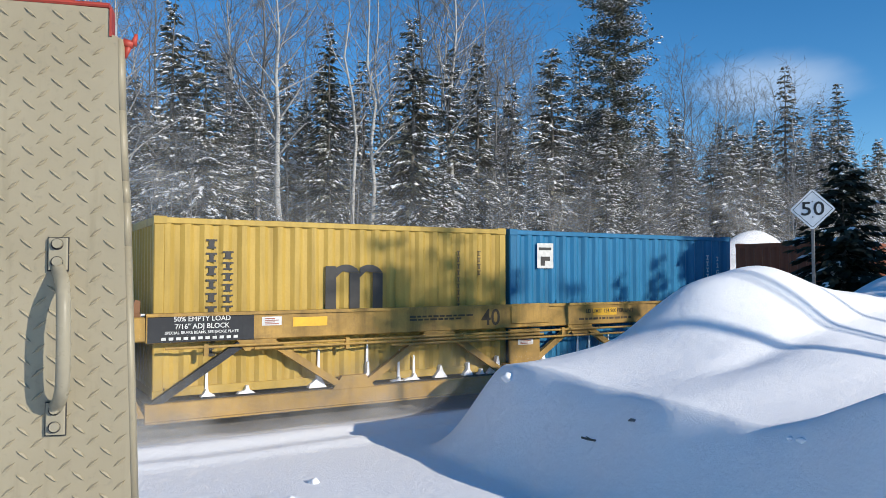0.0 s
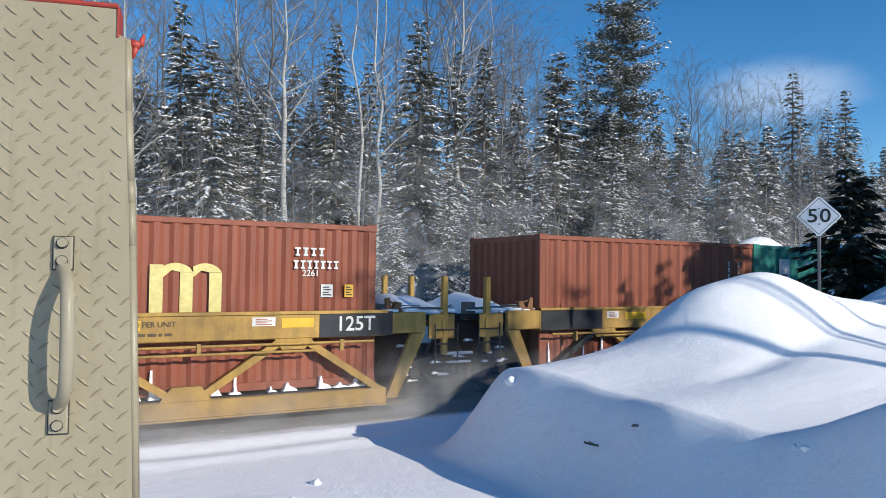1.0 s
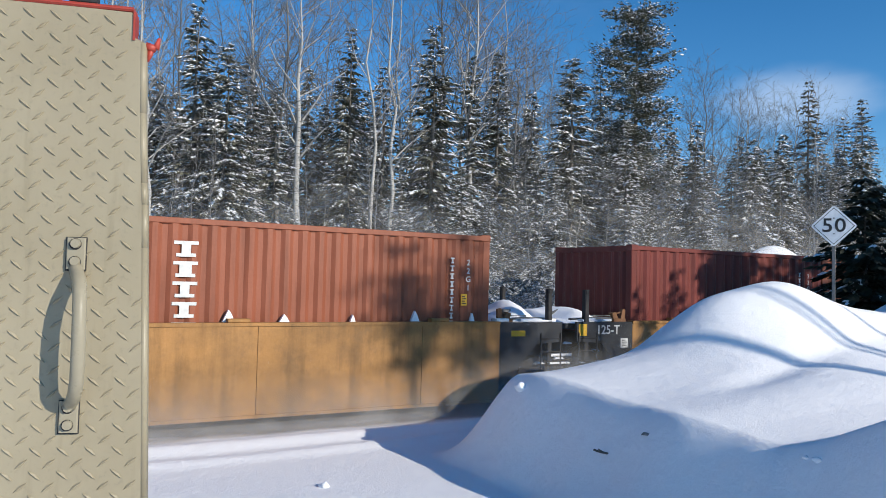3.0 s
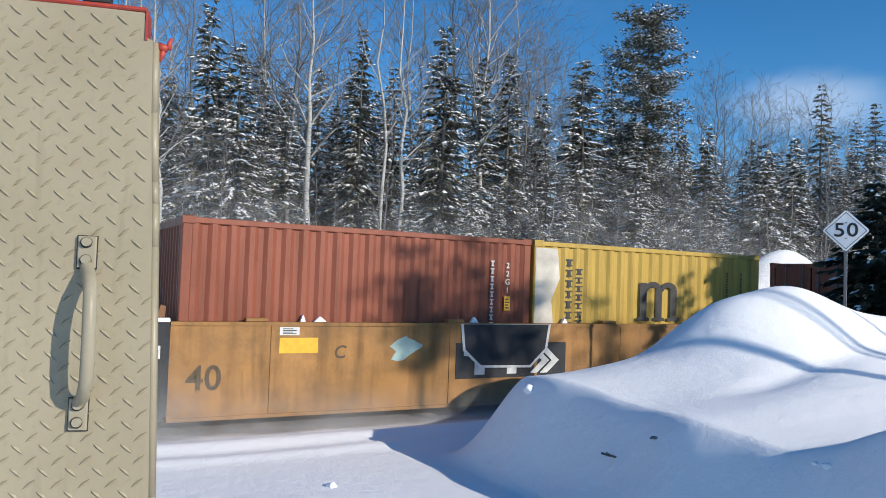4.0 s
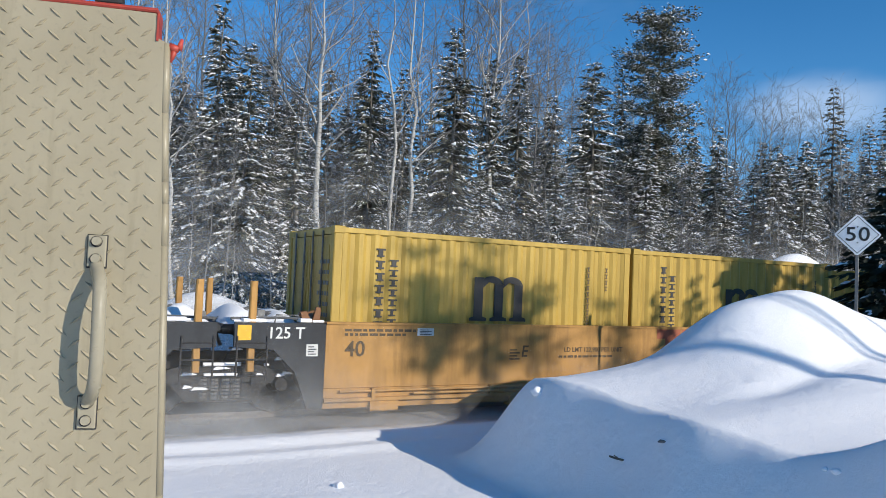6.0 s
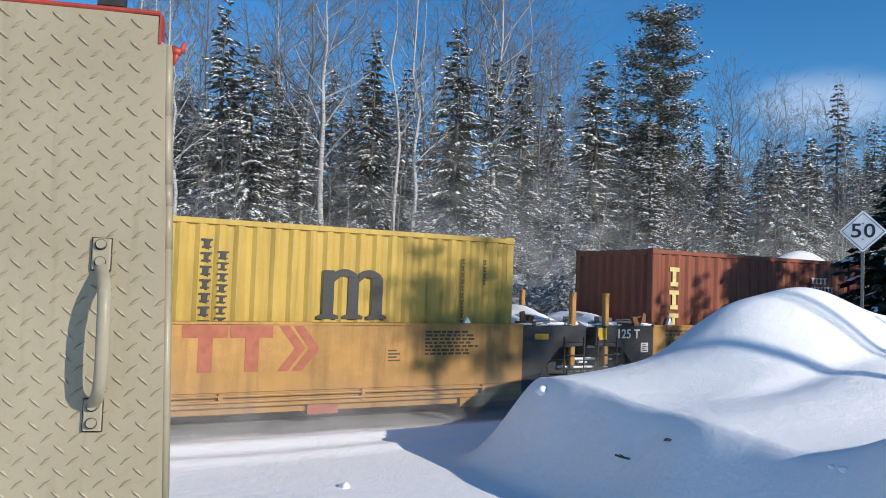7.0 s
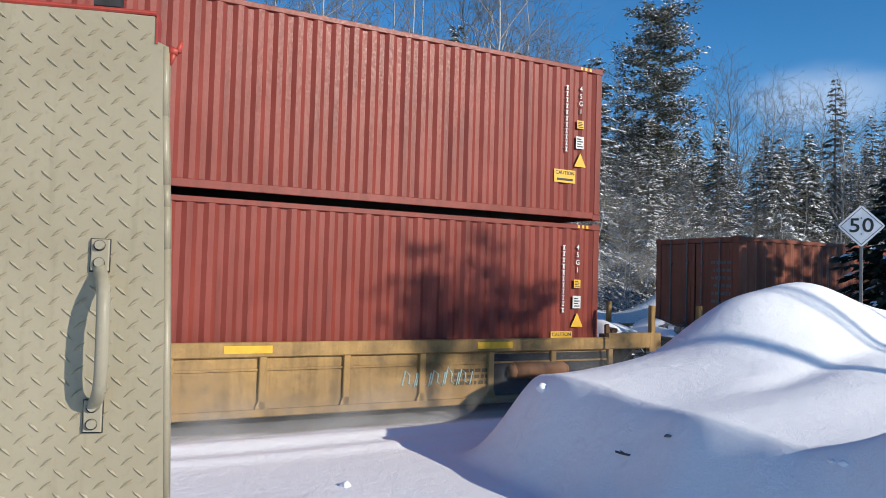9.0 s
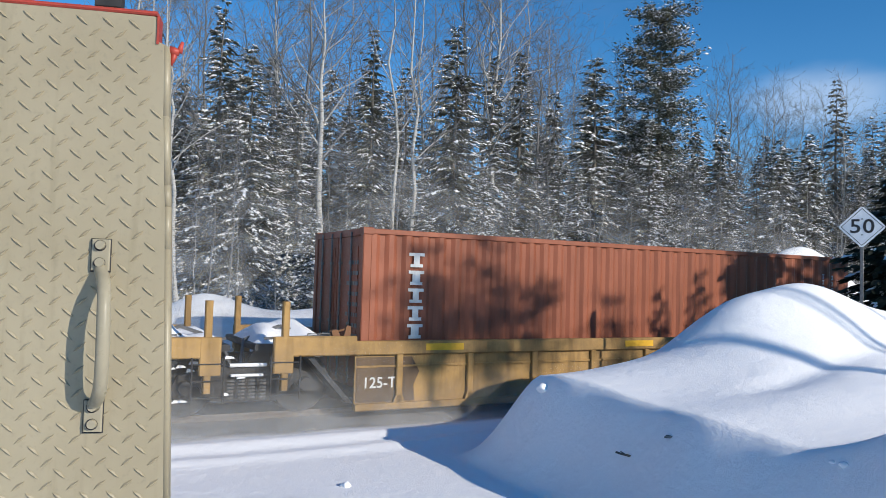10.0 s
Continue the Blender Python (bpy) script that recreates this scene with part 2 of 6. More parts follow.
def dust_material(name, amount, lo, hi):
    """Airborne snow powder: thin, ragged, fading out at every edge of its patch."""
    m, nt, b = shader(name)
    nt.nodes.remove(b)
    tc = nt.nodes.new("ShaderNodeTexCoord")
    info = nt.nodes.new("ShaderNodeObjectInfo")
    sep = nt.nodes.new("ShaderNodeSeparateXYZ")
    nt.links.new(tc.outputs["Generated"], sep.inputs[0])
    off = nt.nodes.new("ShaderNodeVectorMath")
    off.operation = "ADD"
    rnd_v = nt.nodes.new("ShaderNodeCombineXYZ")
    mul = nt.nodes.new("ShaderNodeMath")
    mul.operation = "MULTIPLY"
    mul.inputs[1].default_value = 57.0
    nt.links.new(info.outputs["Random"], mul.inputs[0])
    nt.links.new(mul.outputs[0], rnd_v.inputs[0])
    nt.links.new(tc.outputs["Object"], off.inputs[0])
    nt.links.new(rnd_v.outputs[0], off.inputs[1])
    mp = nt.nodes.new("ShaderNodeMapping")
    mp.inputs["Scale"].default_value = (0.55, 0.55, 1.2)
    n = nt.nodes.new("ShaderNodeTexNoise")
    n.inputs["Scale"].default_value, n.inputs["Detail"].default_value, n.inputs["Roughness"].default_value = 1.6, 5, 0.55
    nt.links.new(off.outputs[0], mp.inputs[0])
    nt.links.new(mp.outputs[0], n.inputs["Vector"])

    def math_node(op, a, c):
        k = nt.nodes.new("ShaderNodeMath")
        k.operation = op
        for i, v in enumerate((a, c)):
            if isinstance(v, (int, float)):
                k.inputs[i].default_value = v
            else:
                nt.links.new(v, k.inputs[i])
        return k.outputs[0]

    x, z = sep.outputs[0], sep.outputs[2]
    ex = math_node("MULTIPLY", math_node("MULTIPLY", x, math_node("SUBTRACT", 1, x)), 4.0)
    ez = math_node("POWER", math_node("SUBTRACT", 1, z), 1.5)
    foot = ramp(nt, z, 0.0, 0.14)
    body = ramp(nt, n.outputs[0], lo, hi)
    fac = math_node("MULTIPLY", math_node("MULTIPLY", math_node("MULTIPLY", ex, ez), math_node("MULTIPLY", foot, body)), amount)
    tr = nt.nodes.new("ShaderNodeBsdfTransparent")
    df = nt.nodes.new("ShaderNodeBsdfDiffuse")
    df.inputs[0].default_value = (0.64, 0.65, 0.66, 1)
    tl = nt.nodes.new("ShaderNodeBsdfTranslucent")
    tl.inputs[0].default_value = (0.64, 0.65, 0.66, 1)
    half = nt.nodes.new("ShaderNodeMixShader")
    nt.links.new(df.outputs[0], half.inputs[1])
    nt.links.new(tl.outputs[0], half.inputs[2])
    ms = nt.nodes.new("ShaderNodeMixShader")
    nt.links.new(fac, ms.inputs[0])
    nt.links.new(tr.outputs[0], ms.inputs[1])
    nt.links.new(half.outputs[0], ms.inputs[2])
    nt.links.new(ms.outputs[0], nt.nodes["Material Output"].inputs[0])
    return m


DUST = dust_material("blown_snow_powder", 0.50, 0.28, 0.64)
VEIL = dust_material("hanging_snow_haze", 0.72, 0.30, 0.68)


# ---------------------------------------------------------------- building kit
class Geo:
    """Vertices and faces gathered for one mesh."""

    def __init__(self):
        self.v, self.f = [], []

    def add(self, verts, faces):
        n = len(self.v)
        self.v += [tuple(p) for p in verts]
        self.f += [tuple(i + n for i in q) for q in faces]
        return self

    def box(self, x0, x1, y0, y1, z0, z1, c=0.0):
        """A box; c chamfers the four long edges along its longest side."""
        if c <= 0:
            v = [(x, y, z) for z in (z0, z1) for y in (y0, y1) for x in (x0, x1)]
            return self.add(v, [(0, 2, 3, 1), (4, 5, 7, 6), (0, 1, 5, 4), (2, 6, 7, 3), (0, 4, 6, 2), (1, 3, 7, 5)])
        size = (x1 - x0, y1 - y0, z1 - z0)
        k = size.index(max(size))
        lo, hi = (x0, y0, z0), (x1, y1, z1)
        a, b = [i for i in range(3) if i != k]
        ring = [(lo[a] + c, lo[b]), (hi[a] - c, lo[b]), (hi[a], lo[b] + c), (hi[a], hi[b] - c), (hi[a] - c, hi[b]), (lo[a] + c, hi[b]), (lo[a], hi[b] - c), (lo[a], lo[b] + c)]
        if k == 1:
            ring.reverse()
        v = []
        for end in (lo[k], hi[k]):
            for p, q in ring:
                w = [0, 0, 0]
                w[k], w[a], w[b] = end, p, q
                v.append(w)
        f = [tuple(range(7, -1, -1)), tuple(range(8, 16))] + [(i, (i + 1) % 8, 8 + (i + 1) % 8, 8 + i) for i in range(8)]
        return self.add(v, f)

    def tube(self, p, q, r0, r1=None, n=8, caps=True):
        p, q = Vector(p), Vector(q)
        r1 = r0 if r1 is None else r1
        d = (q - p).normalized()
        s = d.orthogonal().normalized()
        t = d.cross(s)
        v = [p + (s * math.cos(a) + t * math.sin(a)) * r0 for a in (2 * math.pi * i / n for i in range(n))]
        v += [q + (s * math.cos(a) + t * math.sin(a)) * r1 for a in (2 * math.pi * i / n for i in range(n))]
        f = [(i, (i + 1) % n, n + (i + 1) % n, n + i) for i in range(n)]
        if caps:
            f += [tuple(range(n - 1, -1, -1)), tuple(range(n, 2 * n))]
        return self.add(v, f)

    def pipe(self, pts, r, n=6):
        for p, q in zip(pts, pts[1:]):
            self.tube(p, q, r, r, n)
        return self

    def sweep(self, pts, r, n=10):
        """A round bar bent along pts."""
        pts = [Vector(p) for p in pts]
        up, rings = Vector((1, 0, 0)), []
        for i, p in enumerate(pts):
            d = (pts[min(i + 1, len(pts) - 1)] - pts[max(i - 1, 0)]).normalized()
            s = (up - d * up.dot(d)).normalized()
            t = d.cross(s)
            rings.append([p + (s * math.cos(a) + t * math.sin(a)) * r for a in (2 * math.pi * k / n for k in range(n))])
        m = len(rings)
        f = [(i * n + k, i * n + (k + 1) % n, (i + 1) * n + (k + 1) % n, (i + 1) * n + k) for i in range(m - 1) for k in range(n)]
        f += [tuple(range(n - 1, -1, -1)), tuple(range((m - 1) * n, m * n))]
        return self.add([v for ring in rings for v in ring], f)

    def slab(self, pts, y0, y1):
        """A polygon in x and z, extruded from y0 to y1."""
        n = len(pts)
        v = [(x, y0, z) for x, z in pts] + [(x, y1, z) for x, z in pts]
        return self.add(v, [tuple(range(n)), tuple(range(2 * n - 1, n - 1, -1))] + [(i, n + i, n + (i + 1) % n, (i + 1) % n) for i in range(n)])

    def mesh(self, name, smooth=False):
        me = bpy.data.meshes.new(name)
        me.from_pydata(self.v, [], self.f)
        me.validate()
        bm = bmesh.new()
        bm.from_mesh(me)
        if len(bm.verts) < 60000:
            bmesh.ops.recalc_face_normals(bm, faces=bm.faces)
        bm.to_mesh(me)
        bm.free()
        if smooth:
            me.shade_smooth()
        return me


def part(name, geo, material, parent, label="", smooth=False, at=None):
    me = geo if isinstance(geo, bpy.types.Mesh) else geo.mesh(name, smooth)
    if not me.materials:
        me.materials.append(material)
    ob = new(name, me)
    if material and me.materials[0] != material:
        ob.material_slots[0].link = "OBJECT"
        ob.material_slots[0].material = material
    ob.parent = parent
    if at:
        ob.location = at
    return tagged(ob, label)


def thing(name, label, category, at=(0, 0, 0), group="", turn=0.0, kind=""):
    ob = new(name)
    ob.empty_display_size = 0.3
    ob.matrix_world = pose(*at, 0, 0, turn)
    return tagged(ob, label, category, group, kind)


shelf = {}


def kept(key, make):
    if key not in shelf:
        shelf[key] = make()
    return shelf[key]


def letters(text, size, material, parent, x, y, z, slant=0.0, name="lettering", wide=1.0, turn=0.0):
    """Lettering that lies 4 mm thick against a side that faces -y."""
    def make():
        cu = bpy.data.curves.new("lettering", "FONT")
        cu.body, cu.size, cu.shear, cu.extrude, cu.align_x, cu.align_y = text, size, slant, 0.002, "CENTER", "CENTER"
        cu.resolution_u = 3
        cu.offset = size * 0.012
        tmp = bpy.data.objects.new("lettering", cu)
        scene.collection.objects.link(tmp)
        me = bpy.data.meshes.new_from_object(tmp)
        me.transform(Matrix.Rotation(math.pi / 2, 4, "X") @ Matrix.Diagonal((wide, 1, 1, 1)))
        me.materials.clear()
        bpy.data.objects.remove(tmp)
        bpy.data.curves.remove(cu)
        return me
    ob = part(name, kept(("t", text, size, slant, wide), make), material, parent, at=(x, y, z))
    if turn:
        ob.rotation_euler = (0, 0, turn)
    return ob


def strips(parent, material, y, rects, name="marking", th=0.004, label=""):
    """Flat painted bars on a side that faces -y: (x0, x1, z0, z1)."""
    g = Geo()
    for x0, x1, z0, z1 in rects:
        g.box(x0, x1, y - th, y, z0, z1)
    ob = part(name, g, material, parent, label)
    return tagged(ob, kind="stuff") if name in ("owner_code", "small_print", "owner_name", "print") else ob


def glyphs(x, z, n, w, h, pitch, down=True, seed=0):
    """Rects of n plain flanged blocks, running down or along: stands for a name."""
    r = random.Random(seed)
    rects = []
    for i in range(n):
        x0, z1 = (x, z - i * pitch) if down else (x + i * pitch, z)
        t, k = h * 0.22, r.choice((0.30, 0.38, 0.5))
        a, c = x0 + w * (0.5 - k / 2), x0 + w * (0.5 + k / 2)
        rects += [(x0, x0 + w, z1 - t, z1), (a, c, z1 - h + t, z1 - t), (x0 + w * 0.1, x0 + w * 0.9, z1 - h, z1 - h + t)]
    return rects


# ---------------------------------------------------------------- ground, track and snow banks
def step(a, b, x):
    t = np.clip((x - a) / (b - a), 0, 1)
    return t * t * (3 - 2 * t)


def lump(x, y, cx, cy, sx, sy, turn=0.0):
    c, s = math.cos(turn), math.sin(turn)
    u, v = ((x - cx) * c + (y - cy) * s) / sx, (-(x - cx) * s + (y - cy) * c) / sy
    return np.exp(-(u * u + v * v))


def waves(x, y, seed, n=14, lo=0.5, hi=3.0):
    r = np.random.RandomState(seed)
    z = np.zeros_like(x)
    for _ in range(n):
        k, a, p = r.uniform(lo, hi), r.uniform(0, 2 * math.pi), r.uniform(0, 2 * math.pi)
        z += np.sin(k * (x * math.cos(a) + y * math.sin(a)) + p) / k
    return z / n


def ground_height(x, y):
    z = -0.10 + 0.05 * waves(x, y, 1) + 0.0 * x
    # road-side berm with a cut face towards the road
    crest = np.interp(y, [-11, -9.4, -8.9, -8.5, -8.0, -7.5, -6.8, -5.8, -5.1, -3.5], [1.5, 1.36, 1.14, 1.00, 1.01, 1.04, 1.06, 1.09, 1.12, 1.0]) + 0.02 * np.sin(y * 3.1)
    edge = 5.25 + 0.06 * np.sin(y * 1.1 + 1.0) + 0.018 * np.sin(y * 2.7) + 0.012 * np.sin(y * 6.1)
    along = step(-3.75, -4.8, y)
    wall = 0.5 * np.clip((x - edge + 0.68) / 0.76, 0, 1) + 0.5 * step(edge - 0.74, edge + 0.10, x)
    top = crest + 0.36 * step(0.0, 3.4, x - edge) * step(-10.2, -6.0, y) + 0.025 * waves(x, y, 4, 10, 1.0, 5.0)
    far_end = 1 - step(20, 26, x)
    berm = top * wall * along * far_end
    # ploughed heap on the berm
    heap = 0.76 * lump(x, y, 9.2, -5.5, 1.02, 0.95, 0.2) + 0.42 * lump(x, y, 10.9, -5.9, 1.3, 1.0) + 0.78 * lump(x, y, 14.0, -5.2, 1.7, 1.3)
    heap += 0.34 * lump(x, y, 8.1, -5.2, 0.66, 0.8) + 0.05 * waves(x, y, 7, 12, 2, 7)
    z = z + berm + heap * step(6.2, 7.6, x) * step(-3.0, -4.3, y)
    # groove between heap and berm
    z -= 0.06 * np.exp(-((y + 6.75 - 0.13 * (x - 8)) / 0.22) ** 2) * step(6.0, 7.4, x) * far_end
    # higher near end of the berm, beside the parked truck: unseen, added to shade the berm
    z += 0.62 * lump(x, y, 6.9, -11.6, 1.5, 1.0) + 0.3 * lump(x, y, 5.8, -12.4, 0.9, 1.2)
    # small heaps on the road
    z += 0.12 * lump(x, y, 1.9, -6.1, 0.6, 0.35) + 0.09 * lump(x, y, 2.6, -6.5, 0.5, 0.25) + 0.07 * lump(x, y, 1.3, -5.2, 0.8, 0.2)
    # ballast shoulder ridges left by the plough beside the track
    z += 0.07 * np.exp(-((y + 2.5) / 0.30) ** 2) + 0.035 * np.exp(-((y + 3.1 + 0.08 * np.sin(0.7 * x)) / 0.2) ** 2)
    # bank beyond the track
    bank = 0.95 * step(2.6, 5.5, y) + 0.55 * lump(x, y, 3.4, 6.3, 1.0, 0.9) + 0.5 * lump(x, y, 8.6, 6.8, 1.3, 1.0) + 0.5 * lump(x, y, 14.5, 6.2, 1.2, 1.0) + 0.45 * lump(x, y, 6, 6.0, 3.0, 1.2) + 0.35 * lump(x, y, 11.5, 5.6, 1.8, 1.0)
    bank += 2.75 * lump(x, y, 24.2, 5.8, 3.4, 1.6) + 1.2 * lump(x, y, 18.3, 5.4, 1.8, 1.2) + 0.5 * lump(x, y, 31, 7, 4, 2)
    bank += 0.45 * waves(x, y, 9, 16, 0.8, 4.0) * step(2.8, 4.5, y)
    z = z + bank
    z += 0.005 * waves(x, y, 21, 24, 6, 18) * step(60, 20, np.hypot(x, y)) * step(2.0, 4.5, np.hypot(x, y + 12))
    # land rises gently under the wood and rolls off to the horizon
    z += 0.5 * step(8, 30, y) + 3.0 * step(60, 400, np.hypot(x, y)) * (0.5 + 0.5 * np.sin(x * 0.01))
    return z


def axis_steps(marks):
    out = [marks[0][0]]
    for (a, _), (b, d) in zip(marks, marks[1:]):
        n = max(1, int(round((b - a) / d)))
        out += list(np.linspace(a, b, n + 1)[1:])
    return np.array(out)


def make_ground():
    xs = axis_steps([(-1500, 0), (-200, 130), (-30, 10), (-6, 1), (1, 0.12), (14, 0.055), (34, 0.25), (80, 3), (300, 20), (1500, 150)])
    ys = axis_steps([(-1500, 0), (-200, 130), (-30, 10), (-13, 0.6), (-10, 0.10), (-2.0, 0.055), (9, 0.16), (30, 1), (100, 7), (300, 25), (1500, 150)])
    gx, gy = np.meshgrid(xs, ys)
    gz = ground_height(gx, gy)
    nx, ny = len(xs), len(ys)
    me = bpy.data.meshes.new("ground")
    idx = np.arange(nx * ny).reshape(ny, nx)
    quads = np.stack([idx[:-1, :-1], idx[:-1, 1:], idx[1:, 1:], idx[1:, :-1]], -1).reshape(-1, 4)
    me.from_pydata(np.stack([gx, gy, gz], -1).reshape(-1, 3).tolist(), [], quads.tolist())
    me.shade_smooth()
    me.materials.append(SNOW)
    return tagged(new("ground", me), "sunlit white snow cover with ploughed banks", "snow", kind="structure")


def height_at(x, y):
    return float(ground_height(np.array([float(x)]), np.array([float(y)]))[0])


make_ground()


def make_track():
    track = thing("railway_track", "straight single railway track half buried in snow", "track", (0, 0, 0), kind="structure")
    for side in (-0.755, 0.755):
        g = Geo()
        g.slab([(-60, -0.04), (320, -0.04), (320, 0.0), (-60, 0.0)], side - 0.036, side + 0.036)
        g.box(-60, 320, side - 0.009, side + 0.009, -0.15, -0.04)
        g.box(-60, 320, side - 0.07, side + 0.07, -0.18, -0.15)
        part("rail", g, RAIL, track, "worn steel rail")
    me = Geo().box(-0.115, 0.115, -1.3, 1.3, -0.34, -0.17, 0.02).mesh("sleeper")
    for i in range(90):
        part("sleeper", me, WOODB, track, at=(-8 + i * 0.53, 0, 0))


make_track()


# ---------------------------------------------------------------- speed sign
def make_sign():
    x, y, z = 10.9, -5.28, 3.10
    s = thing("speed_sign", "white diamond speed sign on a thin steel post", "sign", (x, y, height_at(x, y)))
    h = z - height_at(x, y)
    a = math.atan2(12.36 + y, x) - math.pi / 2
    post = part("post", Geo().box(-0.025, 0.025, -0.0, 0.045, -0.3, h + 0.3, 0.006), IRON, s, "thin grey steel post")
    g, d, r = Geo(), 0.325, 0.045
    pts = []
    for k in range(4):
        for e in (-0.6, -0.2, 0.2, 0.6):
            b = math.pi / 2 * k + e
            cx, cz = (d - r * 1.41) * math.cos(math.pi / 2 * k), (d - r * 1.41) * math.sin(math.pi / 2 * k)
            pts.append((cx + r * math.cos(b), cz + r * math.sin(b) + h))
    board = part("board", g.slab(pts, -0.004, 0.0), SIGN_WHITE, s, "white reflective diamond board")
    w = 0.008
    rim = Geo()
    for i in range(4):
        b0, b1 = math.pi / 2 * i, math.pi / 2 * (i + 1)
        p = [(q * math.cos(b), q * math.sin(b) + h) for b in (b0, b1) for q in (0.285, 0.285 - w * 1.4)]
        rim.slab([p[0], p[2], p[3], p[1]], -0.006, -0.0045)
    part("rim", rim, BLACK_MARK, s, "thin dark border line")
    for dx, ch in ((-0.088, "5"), (0.088, "0")):
        letters(ch, 0.30, BLACK_MARK, s, dx, -0.0065, h, name="digit", wide=1.1)
    for dz in (-0.12, 0.12):
        part("bolt", Geo().tube((0, -0.012, h + dz), (0, -0.004, h + dz), 0.012, 0.012, 6), IRON, s)
    s.rotation_euler = (0, 0, a)


make_sign()


# ---------------------------------------------------------------- open door of the service body
def make_door():
    d = thing("vehicle_door", "cream tread-plate door of a service truck, standing open", "door", (0.097, -10.85, 2.10), turn=math.degrees(math.atan2(-0.296, 0.956)))
    # outline to the right of the grab handle, x along the plate
    edge = [(0.0755, 0.487), (0.0815, 0.44), (0.100, 0.432), (0.104, 0.30), (0.111, 0.17), (0.114, 0.13), (0.117, 0.05), (0.134, -0.41), (0.15, -0.95)]
    pts = [(-1.1, -0.95), (-1.1, 0.505)] + edge
    part("panel", Geo().slab(pts, 0.0, 0.035), CREAM, d, "cream painted tread plate")
    # hinge post and foot on the snow, below the plate
    base = height_at(-0.9, -10.55) - 2.10
    post = Geo().box(-1.16, -1.08, -0.02, 0.06, base - 0.05, 0.50, 0.006)
    post.box(-1.079, 0.06, 0.004, 0.034, -1.30, -0.951, 0.004)
    part("hinge_post", post, STEEL, d, "dark steel hinge post")
    lip = Geo()
    for (xa, za), (xb, zb) in zip(edge[2:], edge[3:]):
        lip.tube((xa - 0.004, 0.006, za), (xb - 0.004, 0.006, zb), 0.0075, 0.0075, 8)
    part("edge_lip", lip, CREAM, d, "rolled pale edge", True)
    trim = Geo().box(-1.1, 0.078, -0.004, 0.04, 0.4885, 0.497, 0.003)
    trim.box(0.0785, 0.0825, -0.003, 0.03, 0.435, 0.487)
    part("seal_trim", trim, TRUCK_RED, d, "red edge trim")
    hook = Geo()
    hook.tube((0.080, 0.01, 0.437), (0.100, 0.01, 0.428), 0.006, 0.005, 6).tube((0.100, 0.01, 0.428), (0.118, 0.01, 0.425), 0.009, 0.007, 6)
    hook.tube((0.118, 0.01, 0.425), (0.123, 0.012, 0.446), 0.007, 0.003, 6).tube((0.110, 0.012, 0.425), (0.104, 0.012, 0.400), 0.008, 0.003, 6)
    part("latch_hook", hook, TRUCK_RED, d, "bright red latch hook", True)
    part("bracket", Geo().box(-0.035, 0.012, 0.005, 0.03, 0.4975, 0.53, 0.004), STEEL, d, "dark top bracket")
    # raised lugs of the tread plate, in two alternating directions
    g = Geo()
    n = 0
    for i in range(-24, 4):
        for j in range(-16, 16):
            for k in (0, 1):
                x, z = (i + 0.5 * k) * 0.0455 - 0.008, (j + 0.5 * k) * 0.0415 + 0.012
                lim = np.interp(z, [-0.95, -0.41, 0.13, 0.30, 0.43, 0.487], [0.15, 0.134, 0.114, 0.104, 0.082, 0.0755])
                if x > lim - 0.014 or x < -1.0 or z > 0.47 or z < -0.9:
                    continue
                s = -1 if k == 0 else 1
                l, w, hgt = 0.0140, 0.0036, 0.0033
                ux, uz = 0.77, 0.64 * s
                v = [(x + ux * l, -0.0002, z + uz * l), (x - uz * w, -0.0002, z + ux * w), (x - ux * l, -0.0002, z - uz * l), (x + uz * w, -0.0002, z - ux * w),
                     (x + ux * l * 0.62, -hgt, z + uz * l * 0.62), (x - ux * l * 0.62, -hgt, z - uz * l * 0.62)]
                g.add(v, [(0, 1, 4), (1, 2, 5), (1, 5, 4), (2, 3, 5), (3, 0, 4), (3, 4, 5)])
                n += 1
    tagged(part("tread_lugs", g, CREAM, d, "raised diamond tread lugs"), kind="stuff")
    # grab handle
    for z0, z1 in ((0.064, 0.007), (-0.229, -0.285)):
        # dark rim, wider left and below: contact shadow modelled as a thin sheet
        part("plate_shadow", Geo().box(-0.0185, 0.0172, -0.004, -0.0005, z1 - 0.003, z0 + 0.0015, 0.002), STEEL, d, "dark rim standing in for the plate's contact shadow")
        plate = Geo().box(-0.0160, 0.0160, -0.010, -0.0045, z1, z0, 0.002)
        pl = part("mounting_plate", plate, HANDLE, d, "worn cream mounting plate")
        for z in (z0 - 0.0105, z1 + 0.0145):
            # dark disc behind each bolt, set slightly left and down to mark its outline
            part("dark_bolt_ring", Geo().tube((-0.001, -0.0115, z - 0.001), (-0.001, -0.0102, z - 0.001), 0.0105, 0.0105, 12), STEEL, pl)
            part("bolt_head", Geo().tube((0, -0.0185, z), (0, -0.0117, z), 0.0080, 0.0088, 10), HANDLE, pl)
    ctrl = [(0.0, -0.006, 0.012), (0.003, -0.011, 0.004), (0.011, -0.030, -0.006), (0.019, -0.052, -0.020), (0.0235, -0.066, -0.040), (0.026, -0.074, -0.072), (0.027, -0.076, -0.112),
            (0.027, -0.075, -0.155), (0.0255, -0.070, -0.184), (0.020, -0.054, -0.206), (0.012, -0.032, -0.222), (0.003, -0.012, -0.232), (0.0, -0.006, -0.240)]
    grip = Geo().sweep(ctrl, 0.0118, 14)
    part("grab_handle", grip, HANDLE, d, "worn rounded grab handle", True)


make_door()


